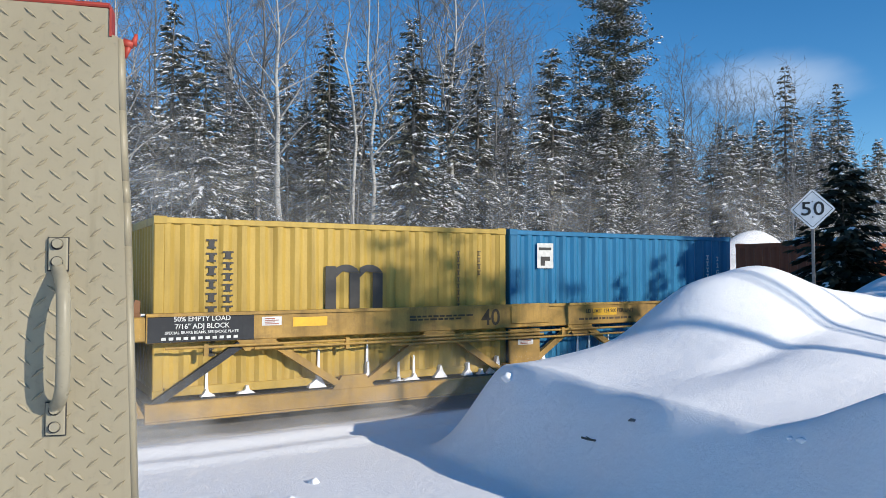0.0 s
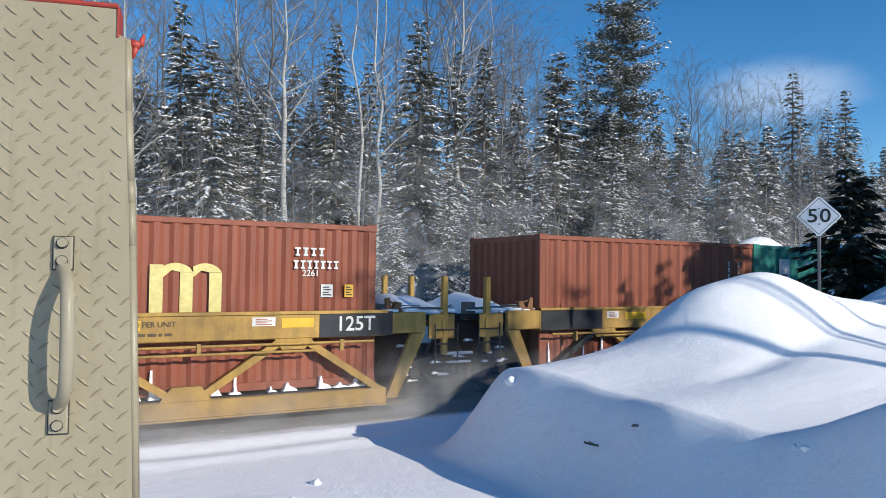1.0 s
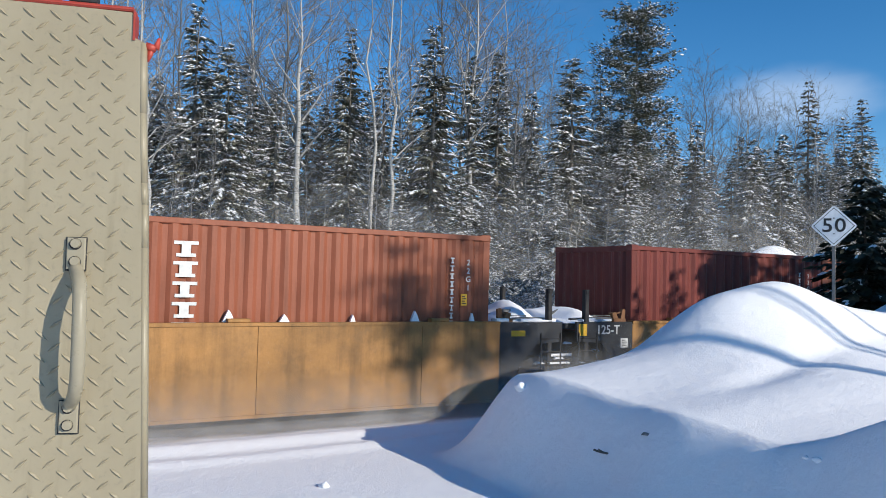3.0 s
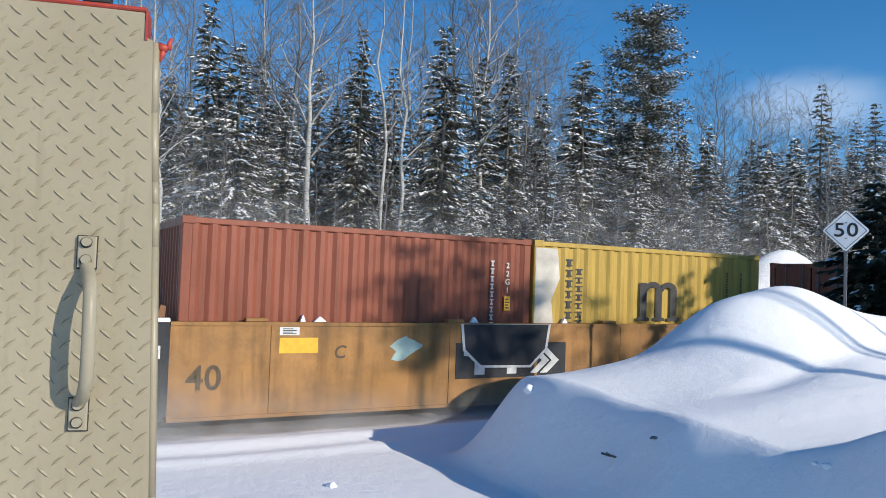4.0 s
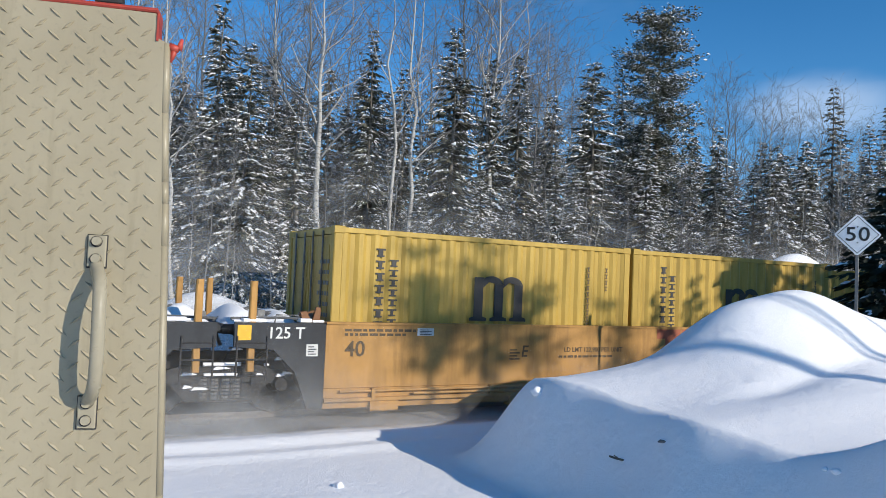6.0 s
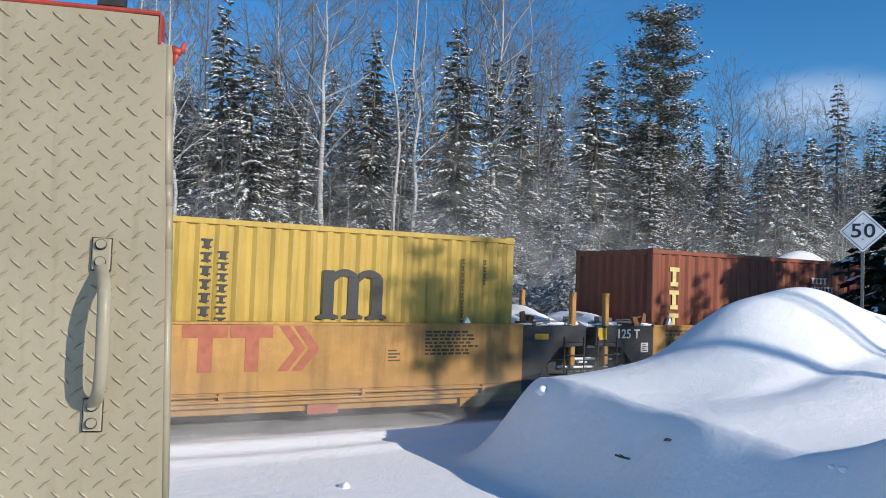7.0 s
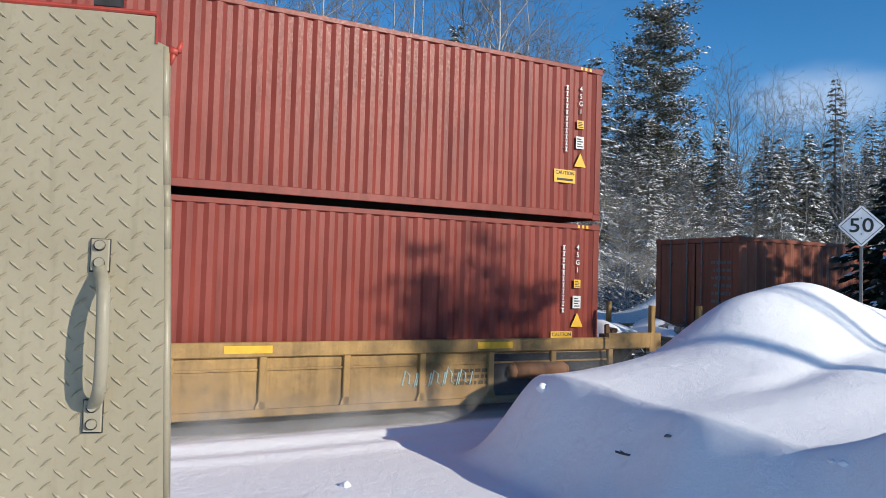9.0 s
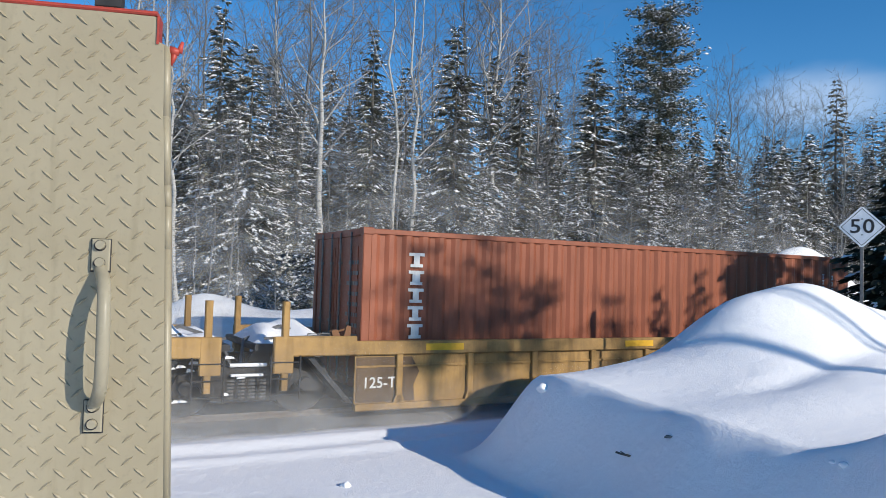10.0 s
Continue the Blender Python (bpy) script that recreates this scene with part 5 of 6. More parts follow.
def car_end(car, kind, x, s, paint_m, black, seed):
    """Deck over a shared truck: s is -1 at the left end of the well, 1 at the right."""
    top = {"A": 1.50, "B": 1.40, "C": 1.40, "D": 1.12}[kind]
    # sloping bulkhead and end deck
    part("end_sheet", Geo().slab([(x, 0.15), (x + s * 0.10, 0.15), (x + s * 0.75, top - 0.25), (x + s * 0.65, top - 0.25)], -1.28, 1.28), black, car, "sloping dark end sheet")
    part("end_deck", Geo().box(*sorted((x + s * 0.02, x + s * 1.5)), -1.05, 1.05, top - 0.16, top - 0.06, 0.02), black, car, "snowy end deck")
    if kind == "A":
        for y0, y1 in ((-1.395, -1.31), (1.31, 1.395)):
            part("end_gusset", Geo().box(*sorted((x + s * 0.01, x + s * 0.72)), y0, y1, 1.16, 1.50, 0.015), paint_m, car, "yellow chord end")
            part("end_strut", Geo().slab([(x, 0.12), (x + s * 0.20, 0.12), (x + s * 0.72, 1.15), (x + s * 0.46, 1.15)], y0, y1), paint_m, car, "yellow raking strut")
            part("end_bracket", Geo().box(*sorted((x + s * 0.80, x + s * 1.30)), y0 + 0.03, y1 - 0.03, 1.05, 1.46, 0.02), paint_m, car, "worn yellow bracket")
    elif kind in "BC":
        poly = [(x, 0.10), (x, top - 0.005), (x + s * 1.38, top - 0.005), (x + s * 1.38, 1.04), (x + s * 0.80, 1.00), (x + s * 0.46, 0.66), (x + s * 0.24, 0.10)]
        for y0, y1 in ((-1.395, -1.33), (1.33, 1.395)):
            part("end_gusset", Geo().slab(poly, y0, y1), black, car, "dark arched end plate")
    else:
        for y0, y1 in ((-1.40, -1.30), (1.30, 1.40)):
            part("end_gusset", Geo().box(*sorted((x, x + s * 1.25)), y0, y1, 0.90, 1.20, 0.02).box(*sorted((x + s * 1.0, x + s * 1.30)), y0 - 0.005, y1 + 0.005, 0.66, 1.195, 0.015), paint_m, car, "yellow end bracket")
    snow_heap(car, *sorted((x + s * 0.25, x + s * 1.45)), -0.95, 0.95, top - 0.07, 0.38, seed)
    # vertical posts, grab irons and a ladder
    tall = STEEL if kind == 'B' else paint_m
    for d, y in ((1.12, -1.32), (1.25, 1.28)):
        part("guide_post", Geo().box(x + s * d - 0.05, x + s * d + 0.05, y - 0.055, y + 0.055, top - 0.72, top + 0.60, 0.014).box(x + s * d - 0.028, x + s * d + 0.028, y - 0.065, y + 0.065, top + 0.53, top + 0.60).box(x + s * d - 0.07, x + s * d + 0.07, y - 0.07, y - 0.02, top - 0.30, top - 0.12, 0.01), tall, car, "upright guide post")
    lad = Geo()
    for k in range(3):
        lad.tube((x + s * 0.90, -1.40, top - 0.30 - 0.24 * k), (x + s * 1.34, -1.40, top - 0.30 - 0.24 * k), 0.013, 0.013, 6)
    lad.tube((x + s * 0.90, -1.41, top - 0.85), (x + s * 0.90, -1.41, top - 0.20), 0.014, 0.014, 6).tube((x + s * 1.34, -1.41, top - 0.85), (x + s * 1.34, -1.41, top - 0.20), 0.014, 0.014, 6)
    part("ladder", lad, STEEL, car, "small steel step ladder")
    # hoses, levers and brackets on the deck
    g = Geo()
    rn = random.Random(seed)
    g.pipe([(x + s * 0.05, -1.2, top + 0.03), (x + s * 0.6, -1.15, top + 0.06), (x + s * 1.4, -1.18, top + 0.04)], 0.022)
    g.pipe([(x + s * 0.4, -0.4, top), (x + s * 0.9, -0.2, top + 0.16), (x + s * 1.5, -0.3, top - 0.05), (x + s * 1.6, -0.6, top - 0.4)], 0.03)
    for _ in range(5):
        a, b, c = x + s * rn.uniform(0.1, 1.3), rn.uniform(-1.15, 0.6), rn.uniform(0.06, 0.2)
        g.box(a - c / 2, a + c / 2, b, b + c, top - 0.06, top + c * rn.uniform(0.4, 1.1))
    tagged(part("deck_fittings", g, IRON, car, "hoses, levers and small brackets"), kind="stuff")
    grab = Geo()
    for y in (-1.16, -0.2):
        grab.sweep([(x + s * 0.35, y, top - 0.05), (x + s * 0.37, y, top + 0.10), (x + s * 0.72, y, top + 0.10), (x + s * 0.74, y, top - 0.05)], 0.014, 6)
    part("grab_iron", grab, IRON, car, "bent steel grab iron")
    part("lock_bracket", Geo().box(*sorted((x + s * 0.05, x + s * 0.36)), -1.27, -1.05, top - 0.06, top + 0.05, 0.012)
         .slab([(x + s * 0.06, top + 0.05), (x + s * 0.17, top + 0.05), (x + s * 0.12, top + 0.24), (x + s * 0.05, top + 0.22)], -1.25, -1.19)
         .slab([(x + s * 0.20, top + 0.05), (x + s * 0.33, top + 0.05), (x + s * 0.36, top + 0.15), (x + s * 0.27, top + 0.17)], -1.22, -1.10)
         .tube((x + s * 0.08, -1.22, top + 0.19), (x + s * 0.30, -1.16, top + 0.12), 0.018, 0.018, 6), RUSTY if seed % 3 else paint_m, car, "worn corner lock bracket")
    slab = Geo()
    for _ in range(7):
        a, w, b2 = x + s * rn.uniform(0.05, 1.3), rn.uniform(0.10, 0.32), rn.uniform(-1.38, -1.22)
        slab.box(a - w / 2, a + w / 2, b2, b2 + 0.16, top + 0.001, top + rn.uniform(0.02, 0.06), 0.01)
    tagged(part("snow_crust", slab, SNOWC, car, "broken crust of snow along the deck edge"), kind="stuff")


def car_outer_end(car, kind, x, s, paint_m, seed):
    """A free end with coupler, brake gear and deck over its own truck."""
    top = {"A": 1.50, "B": 1.40, "C": 1.40, "D": 1.12}[kind]
    span = 3.05 if kind != "D" else 3.35
    out_m = paint_m
    arch = [(x, 0.06), (x, top), (x + s * 2.05, top), (x + s * 2.05, 0.98), (x + s * 0.98, 0.90), (x + s * 0.55, 0.66), (x + s * 0.22, 0.08)]
    if kind == "A":
        arch = [(x, 0.05), (x, 1.50), (x + s * 2.3, 1.50), (x + s * 2.3, 1.12), (x + s * 1.75, 1.02), (x + s * 1.25, 0.80), (x + s * 0.02, 0.06)]
    if kind == "D":
        arch = [(x, 0.90), (x, 1.12), (x + s * 3.0, 1.12), (x + s * 3.0, 0.78), (x + s * 1.8, 0.90)]
    for y0, y1 in ((-1.40, -1.33), (1.33, 1.40)):
        part("end_gusset", Geo().slab(arch, y0, y1), out_m, car, "painted arched end plate")
    part("end_sheet", Geo().slab([(x, 0.15), (x + s * 0.10, 0.15), (x + s * 0.75, top - 0.25), (x + s * 0.65, top - 0.25)], -1.28, 1.28), out_m, car)
    part("end_deck", Geo().box(*sorted((x + s * 0.03, x + s * span)), -1.15, 1.15, top - 0.15, top - 0.05, 0.02), STEEL, car, "grated end deck")
    part("end_sill", Geo().box(*sorted((x + s * (span - 0.75), x + s * span)), -1.36, 1.36, top - 0.42, top - 0.155, 0.03), paint_m, car, "painted end sill")
    part("coupler", Geo().box(*sorted((x + s * (span - 0.4), x + s * (span + 0.45))), -0.14, 0.14, 0.72, 0.98, 0.03).box(*sorted((x + s * (span + 0.35), x + s * (span + 0.62))), -0.2, 0.18, 0.68, 1.02, 0.04), STEEL, car, "dark knuckle coupler")
    hose = Geo()
    pts = [(x + s * (span - 0.1), -0.5, 0.85)]
    for k in range(1, 9):
        u = k / 8
        pts.append((x + s * (span - 0.1 + 0.75 * u), -0.5, 0.85 - 0.55 * math.sin(math.pi * u)))
    part("brake_hose", hose.pipe(pts, 0.03), STEEL, car, "hanging rubber brake hose")
    bogie(car, x + s * 1.55 if kind != "D" else x + s * 1.9)
    for d in (span - 0.62, span - 0.05):
        part("guide_post", Geo().box(x + s * d - 0.045, x + s * d + 0.045, -1.33, -1.24, top - 0.5, top + 0.58, 0.012), paint_m if seed % 2 else STEEL, car, "upright guide post")
        part("guide_post", Geo().box(x + s * d - 0.04, x + s * d + 0.04, 1.22, 1.31, top - 0.3, top + 0.52, 0.012), paint_m if seed % 2 else STEEL, car, "upright guide post")
    steps = Geo()
    for z in (0.50, 0.80, 1.10):
        steps.tube((x + s * (span - 0.60), -1.38, z), (x + s * (span - 0.05), -1.38, z), 0.015, 0.015, 6)
    for d in (span - 0.60, span - 0.05):
        steps.tube((x + s * d, -1.38, 0.5), (x + s * d, -1.38, top - 0.1), 0.015, 0.015, 6)
    part("ladder", steps, STEEL, car, "steel sill steps")
    stand = Geo().slab([(x + s * (span - 0.95), top - 0.06), (x + s * (span - 0.35), top - 0.06), (x + s * (span - 0.45), top + 0.62), (x + s * (span - 0.62), top + 0.62)], 0.1, 0.22)
    part("brake_stand", stand, STEEL, car, "brake wheel stand")
    hand_wheel(car, x + s * (span - 0.33), 0.12, top + 0.48)
    tank = Geo()
    tank.tube((x + s * 0.85, -0.2, top + 0.18), (x + s * 1.55, -0.2, top + 0.18), 0.19, 0.19, 14).tube((x + s * 1.55, -0.2, top + 0.18), (x + s * 1.62, -0.2, top + 0.18), 0.19, 0.11, 14)
    part("air_tank", tank, STEEL, car, "dark air reservoir", True)
    valve = Geo()
    r = random.Random(seed)
    for _ in range(9):
        a, b, c = x + s * r.uniform(0.2, 1.9), r.uniform(-1.1, 0.3), r.uniform(0.08, 0.2)
        valve.box(a, a + c, b, b + c, top - 0.05, top + c * r.uniform(0.6, 1.5), 0.01)
    valve.pipe([(x + s * 0.1, -1.1, top + 0.04), (x + s * 1.2, -1.12, top + 0.05), (x + s * 2.2, -1.1, top + 0.02)], 0.025)
    tagged(part("brake_valve", valve, IRON, car, "brake valves and piping"), kind="stuff")
    snow_heap(car, *sorted((x + s * 0.05, x + s * 1.0)), -1.0, 1.0, top - 0.055, 0.5, seed + 7)
    snow_heap(car, *sorted((x + s * 1.5, x + s * 2.6)), -0.3, 1.05, top - 0.055, 0.36, seed + 8)
    cr = part("name_plate", Geo().box(*sorted((x + s * 1.15, x + s * 1.75)), -1.412, -1.404, top - 0.42, top - 0.14), BLACK_MARK, car, "dark framed data panel")
    part("plate_lines", Geo().box(*sorted((x + s * 1.20, x + s * 1.44)), -1.416, -1.4125, top - 0.38, top - 0.18).box(*sorted((x + s * 1.47, x + s * 1.70)), -1.416, -1.4125, top - 0.38, top - 0.18), IRON, cr)


def yellow_patch(car, x0, x1, z0, z1, y=-1.401):
    strips(car, SIGNAL, y, [(x0, x1, z0, z1)], "reflector_patch", label="bright yellow patch")


def fine_print(car, x0, z0, w, rows, y=-1.401, h=0.035, mat=None, seed=0):
    r = random.Random(seed)
    rects = []
    for i in range(rows):
        a = x0
        while a < x0 + w * r.uniform(0.75, 1.0):
            l = r.uniform(0.04, 0.14)
            rects.append((a, a + l, z0 - i * h * 1.7 - h, z0 - i * h * 1.7))
            a += l + 0.03
    strips(car, mat or DARK_MARK, y, rects, "small_print")


def well_car(kind, q0, q1, left, right, seed, letter="", number=None, num_at=0.62, ttx=None, extra=None):
    """One well of an articulated wagon; q0 and q1 are the ends of its load."""
    paint_m = {"A": CAR_YELLOW, "B": CAR_OLD, "C": CAR_ORANGE, "D": CAR_TAN}[kind]
    label = {"A": "yellow well wagon with open truss sides, snow-dusted", "B": "weathered orange well wagon with plain deep sides", "C": "orange well wagon with piping along its sill",
             "D": "yellow well wagon with ribbed low sides"}[kind]
    car = thing("well_wagon", label, "freight wagon", group="wagons of the train")
    L = q1 - q0
    a, b = -L / 2 - 0.12, L / 2 + 0.12
    on_train(car, (q0 + q1) / 2)
    part("well_floor", Geo().box(a, b, -1.28, 1.28, 0.22, 0.31), STEEL, car, "sooty well floor")
    for s in (-1, 1):
        near = s < 0
        y0, y1 = (-1.40, -1.29) if near else (1.29, 1.40)
        if kind == "A":
            part("top_chord", Geo().box(a, b, y0, y1, 1.13, 1.53, 0.015).box(a, b, y0 - 0.03 * near, y1 + 0.03 * (not near), 1.50, 1.545), paint_m, car, "yellow box-section top chord")
            part("bottom_chord", Geo().box(a, b, y0, y1, 0.05, 0.30, 0.012).box(a, b, y0 - 0.05, y1 + 0.05, 0.035, 0.06), paint_m, car, "yellow bottom chord")
            n = 8
            w = (b - a) / n
            dia = kept(("dia", w), lambda: Geo().slab([(0.03, 0.29), (0.22, 0.29), (w - 0.03, 1.135), (w - 0.24, 1.135)], -0.045, 0.045).mesh("truss_diagonal"))
            for i in range(n):
                o = part("truss_diagonal", dia, CAR_BLACK if (i == 0 and near) else paint_m, car)
                o.matrix_local = pose(a + w * (i if i % 2 == 0 else i + 1), (y0 + y1) / 2, 0) @ Matrix.Diagonal((1 if i % 2 == 0 else -1, 1, 1, 1))
            for i in range(1, n):
                part("gusset_plate", Geo().slab([(a + w * i - 0.36, 0.301), (a + w * i + 0.36, 0.301), (a + w * i + 0.2, 0.50), (a + w * i - 0.2, 0.50)] if i % 2 == 0 else
                                                [(a + w * i - 0.3, 1.129), (a + w * i - 0.18, 0.97), (a + w * i + 0.18, 0.97), (a + w * i + 0.3, 1.129)], (y0 + y1) / 2 - 0.051, (y0 + y1) / 2 + 0.051), paint_m, car)
            if near:
                # snow packed on the ledge between the ribs of the load
                g = Geo()
                r = random.Random(seed)
                for i in range(int(L / 0.278)):
                    x = -L / 2 + 0.2 + i * 0.278
                    if r.random() < 0.72:
                        h, ww = 0.06 + 0.30 * r.random() ** 1.6, r.uniform(0.05, 0.16)
                        k, e = r.uniform(-0.6, 0.6) * ww, r.uniform(0.4, 0.8)
                        g.slab([(x - ww, 0.33), (x + ww, 0.33), (x + ww * 0.7, 0.33 + h * 0.3), (x + k + ww * 0.22, 0.33 + h * e), (x + k + 0.01, 0.33 + h * 1.2), (x + k - 0.02, 0.33 + h * 1.15), (x + k - ww * 0.3, 0.33 + h * e), (x - ww * 0.8, 0.33 + h * 0.25)], -1.29, -1.195)
                        x += k
                        if r.random() < 0.45:
                            g.slab([(x - 0.025, 0.33 + h), (x + 0.02, 0.33 + h), (x + 0.015, 0.33 + h + r.uniform(0.2, 0.5)), (x - 0.015, 0.33 + h + r.uniform(0.2, 0.45))], -1.245, -1.222)
                tagged(part("packed_snow", g, SNOWC, car, "snow packed against the load"), kind="stuff")
        elif kind == "B":
            part("side_plate", Geo().box(a, b, y0, y1, 0.03, 1.40, 0.012).box(a, b, y0 - 0.02, y1 + 0.02, 1.36, 1.412).box(a, b, y0 - 0.03, y1 + 0.03, 0.02, 0.07), paint_m, car, "deep orange side plate")
            ribs = [a + 1.45, a + (b - a) * 0.36, a + (b - a) * 0.5, a + (b - a) * 0.66, b - 1.5]
            for x in ribs:
                part("seam_strip", Geo().box(x - 0.03, x + 0.03, y0 - 0.012, y1 + 0.012, 0.075, 1.355), paint_m, car)
            for k in range(4):
                x = a + 1.2 + k * (b - a - 2.4) / 3
                part("sill_block", Geo().box(x - 0.16, x + 0.16, y0 - 0.02, y1 + 0.02, 1.4125, 1.47, 0.015), paint_m, car)
        elif kind == "C":
            part("side_plate", Geo().box(a, b, y0, y1, 0.40, 1.41, 0.012).box(a, b, y0 - 0.02, y1 + 0.02, 1.385, 1.42), paint_m, car, "orange side plate")
            part("bottom_flange", Geo().box(a, b, y0 - 0.06, y1 + 0.06, 0.20, 0.26, 0.01).box(a, b, y0 + 0.01, y1 - 0.01, 0.10, 0.40), paint_m, car, "orange lower flange")
            for k in range(5):
                x = a + 1.0 + k * (b - a - 2.0) / 4
                part("foot_bracket", Geo().box(x - 0.24, x + 0.24, y0 - 0.05, y1 + 0.05, 0.04, 0.20, 0.015), paint_m if k != 3 else RED_MARK, car)
        else:
            part("top_chord", Geo().box(a, b, y0, y1, 0.90, 1.12, 0.015), paint_m, car, "yellow top chord")
            part("bottom_chord", Geo().box(a, b, y0, y1, 0.03, 0.14, 0.012), paint_m, car)
            part("side_plate", Geo().box(a, b, -1.33 if near else 1.30, -1.30 if near else 1.33, 0.14, 0.90), paint_m, car, "recessed yellow side plate")
            post = kept("dpost", lambda: Geo().box(-0.055, 0.055, -0.04, 0.045, 0.14, 0.90, 0.012).slab([(-0.10, 0.141), (0.10, 0.141), (0.055, 0.26), (-0.055, 0.26)], -0.04, 0.045).mesh("side_post"))
            for k in range(10):
                part("side_post", post, paint_m, car, at=(a + 0.75 + k * 1.306, -1.35 if near else 1.345, 0))
            part("shelf_strip", Geo().box(a, b, y0 + (0.045 if near else -0.02), y1 - (0.015 if near else -0.02) * near, 0.70, 0.73), paint_m, car)
    y = -1.401
    if kind in "AC":
        pz = 1.06 if kind == "A" else 0.36
        for k, (dz, i0, i1) in enumerate(((0.0, 0.02, 0.98), (-0.055, 0.12, 0.55), (-0.11 if kind == "A" else -0.07, 0.30, 0.9))):
            part("air_pipe", Geo().tube((a + (b - a) * i0, -1.44 - 0.02 * k, pz + dz), (a + (b - a) * i1, -1.44 - 0.02 * k, pz + dz), 0.02, 0.02, 8), paint_m, car, "long air pipe")
        for k in range(6):
            x = a + 0.8 + k * (b - a - 1.6) / 5
            part("pipe_clip", Geo().box(x - 0.03, x + 0.03, -1.47, -1.40, pz - 0.13, pz + 0.04), paint_m, car)
    if kind in "BC":
        g = Geo()
        r = random.Random(seed + 40)
        for i in range(int(L / 0.278)):
            x = -L / 2 + 0.15 + i * 0.278
            if r.random() < (0.2 if kind == "B" else 0.08):
                h, ww = r.uniform(0.03, 0.15), r.uniform(0.04, 0.10)
                g.slab([(x - ww, 1.415), (x + ww, 1.415), (x + ww * 0.25, 1.415 + h), (x - ww * 0.1, 1.415 + h * 1.3)], -1.285, -1.222)
        if g.v:
            tagged(part("packed_snow", g, SNOWC, car, "wedges of snow packed against the load"), kind="stuff")
    # writing on the near side
    if kind == "A":
        part("dark_panel", Geo().box(a + 0.02, a + 1.50, -1.4065, -1.4015, 1.14, 1.525), CAR_BLACK, car, "black data panel")
        if seed % 2 == 0:
            letters("SPECIAL BRAKE BEAMS, SEE BADGE PLATE", 0.055, WHITE_MARK, car, a + 0.76, -1.4085, 1.27)
            strips(car, WHITE_MARK, -1.4066, [(a + 0.2 + 0.1 * i, a + 0.26 + 0.1 * i, 1.17, 1.21) for i in range(11)], "small_print")
            if seed == 0:
                letters("50% EMPTY LOAD", 0.10, WHITE_MARK, car, a + 0.76, -1.4085, 1.46)
                letters("7/16\" ADJ BLOCK", 0.10, WHITE_MARK, car, a + 0.76, -1.4085, 1.355)
        letters("40", 0.40, DARK_MARK, car, a + 5.72, y - 0.003, 1.32)
        part("mid_panel", Geo().box(a + 6.12, a + 6.80, -1.412, -1.36, 0.30, 1.10, 0.012).box(a + 6.08, a + 6.84, -1.42, -1.36, 0.255, 0.299), paint_m, car, "yellow plate in the middle of the truss")
        if number:
            letters("A", 0.30, DARK_MARK, car, a + 6.46, -1.415, 0.62)
        sticker(car, a + 6.30, a + 6.64, 0.82, 0.94, WHITE_MARK, RED_MARK, "white notice plate", -1.4125)
        part("mid_box", Geo().box(a + 6.15, a + 7.0, -1.425, -1.402, 1.20, 1.56, 0.012), paint_m, car, "yellow splice box")
        yellow_patch(car, a + 2.1, a + 2.65, 1.30, 1.44)
        yellow_patch(car, a + 8.1, a + 8.7, 1.30, 1.44)
        sticker(car, a + 1.62, a + 1.92, 1.33, 1.46, WHITE_MARK, RED_MARK, "white notice plate", y)
        fine_print(car, a + 4.1, 1.40, 1.2, 2, y, 0.03, DARK_MARK, seed)
        if seed % 2 == 0:
            letters("LD LIMIT 124,900 PER UNIT", 0.105, DARK_MARK, car, b - 3.9, y - 0.003, 1.38)
            fine_print(car, b - 4.7, 1.26, 1.7, 1, y, 0.04, DARK_MARK, seed + 1)
        if number:
            part("number_panel", Geo().box(b - 2.55, b + 0.25, -1.4105, -1.4015, 1.14, 1.525), CAR_BLACK, car, "black number panel")
            strips(car, WHITE_MARK, -1.4106, glyphs(b - 2.45, 1.44, 4, 0.17, 0.22, 0.235, False, 90), "owner_name")
            letters(number, 0.28, WHITE_MARK, car, b - 0.72, -1.413, 1.33, 0.12)
            letters("JWG52", 0.12, DARK_MARK, car, b - 4.5, y - 0.003, 1.25)
            sticker(car, b - 3.95, b - 3.50, 1.22, 1.44, BLACK_MARK, IRON, "framed dark data panel", y)
        else:
            part("number_panel", Geo().box(b - 1.15, b + 0.10, -1.4105, -1.4015, 1.14, 1.525), CAR_BLACK, car, "black capacity panel")
            letters("125T", 0.32, WHITE_MARK, car, b - 0.55, -1.413, 1.33)
            yellow_patch(car, b - 1.75, b - 1.25, 1.30, 1.44)
            sticker(car, b - 2.2, b - 1.85, 1.33, 1.46, WHITE_MARK, RED_MARK, "white notice plate", y)
    elif kind in "BC":
        letters("40", 0.50 if kind == "B" else 0.34, DARK_MARK, car, a + 0.48, y - 0.003, 0.60 if kind == "B" else 1.0)
        yellow_patch(car, a + 1.55, a + 2.15, 0.95, 1.18) if kind == "B" else None
        if letter:
            letters(letter, 0.28, DARK_MARK, car, a + (2.5 if kind == "B" else 6.6 if letter == "A" else 5.45 if letter == "B" else 3.65), y - 0.003, 0.95, 0.15)
        sticker(car, a + 1.55, a + 1.85, 1.22, 1.34, WHITE_MARK, BLACK_MARK, "white notice plate", y)
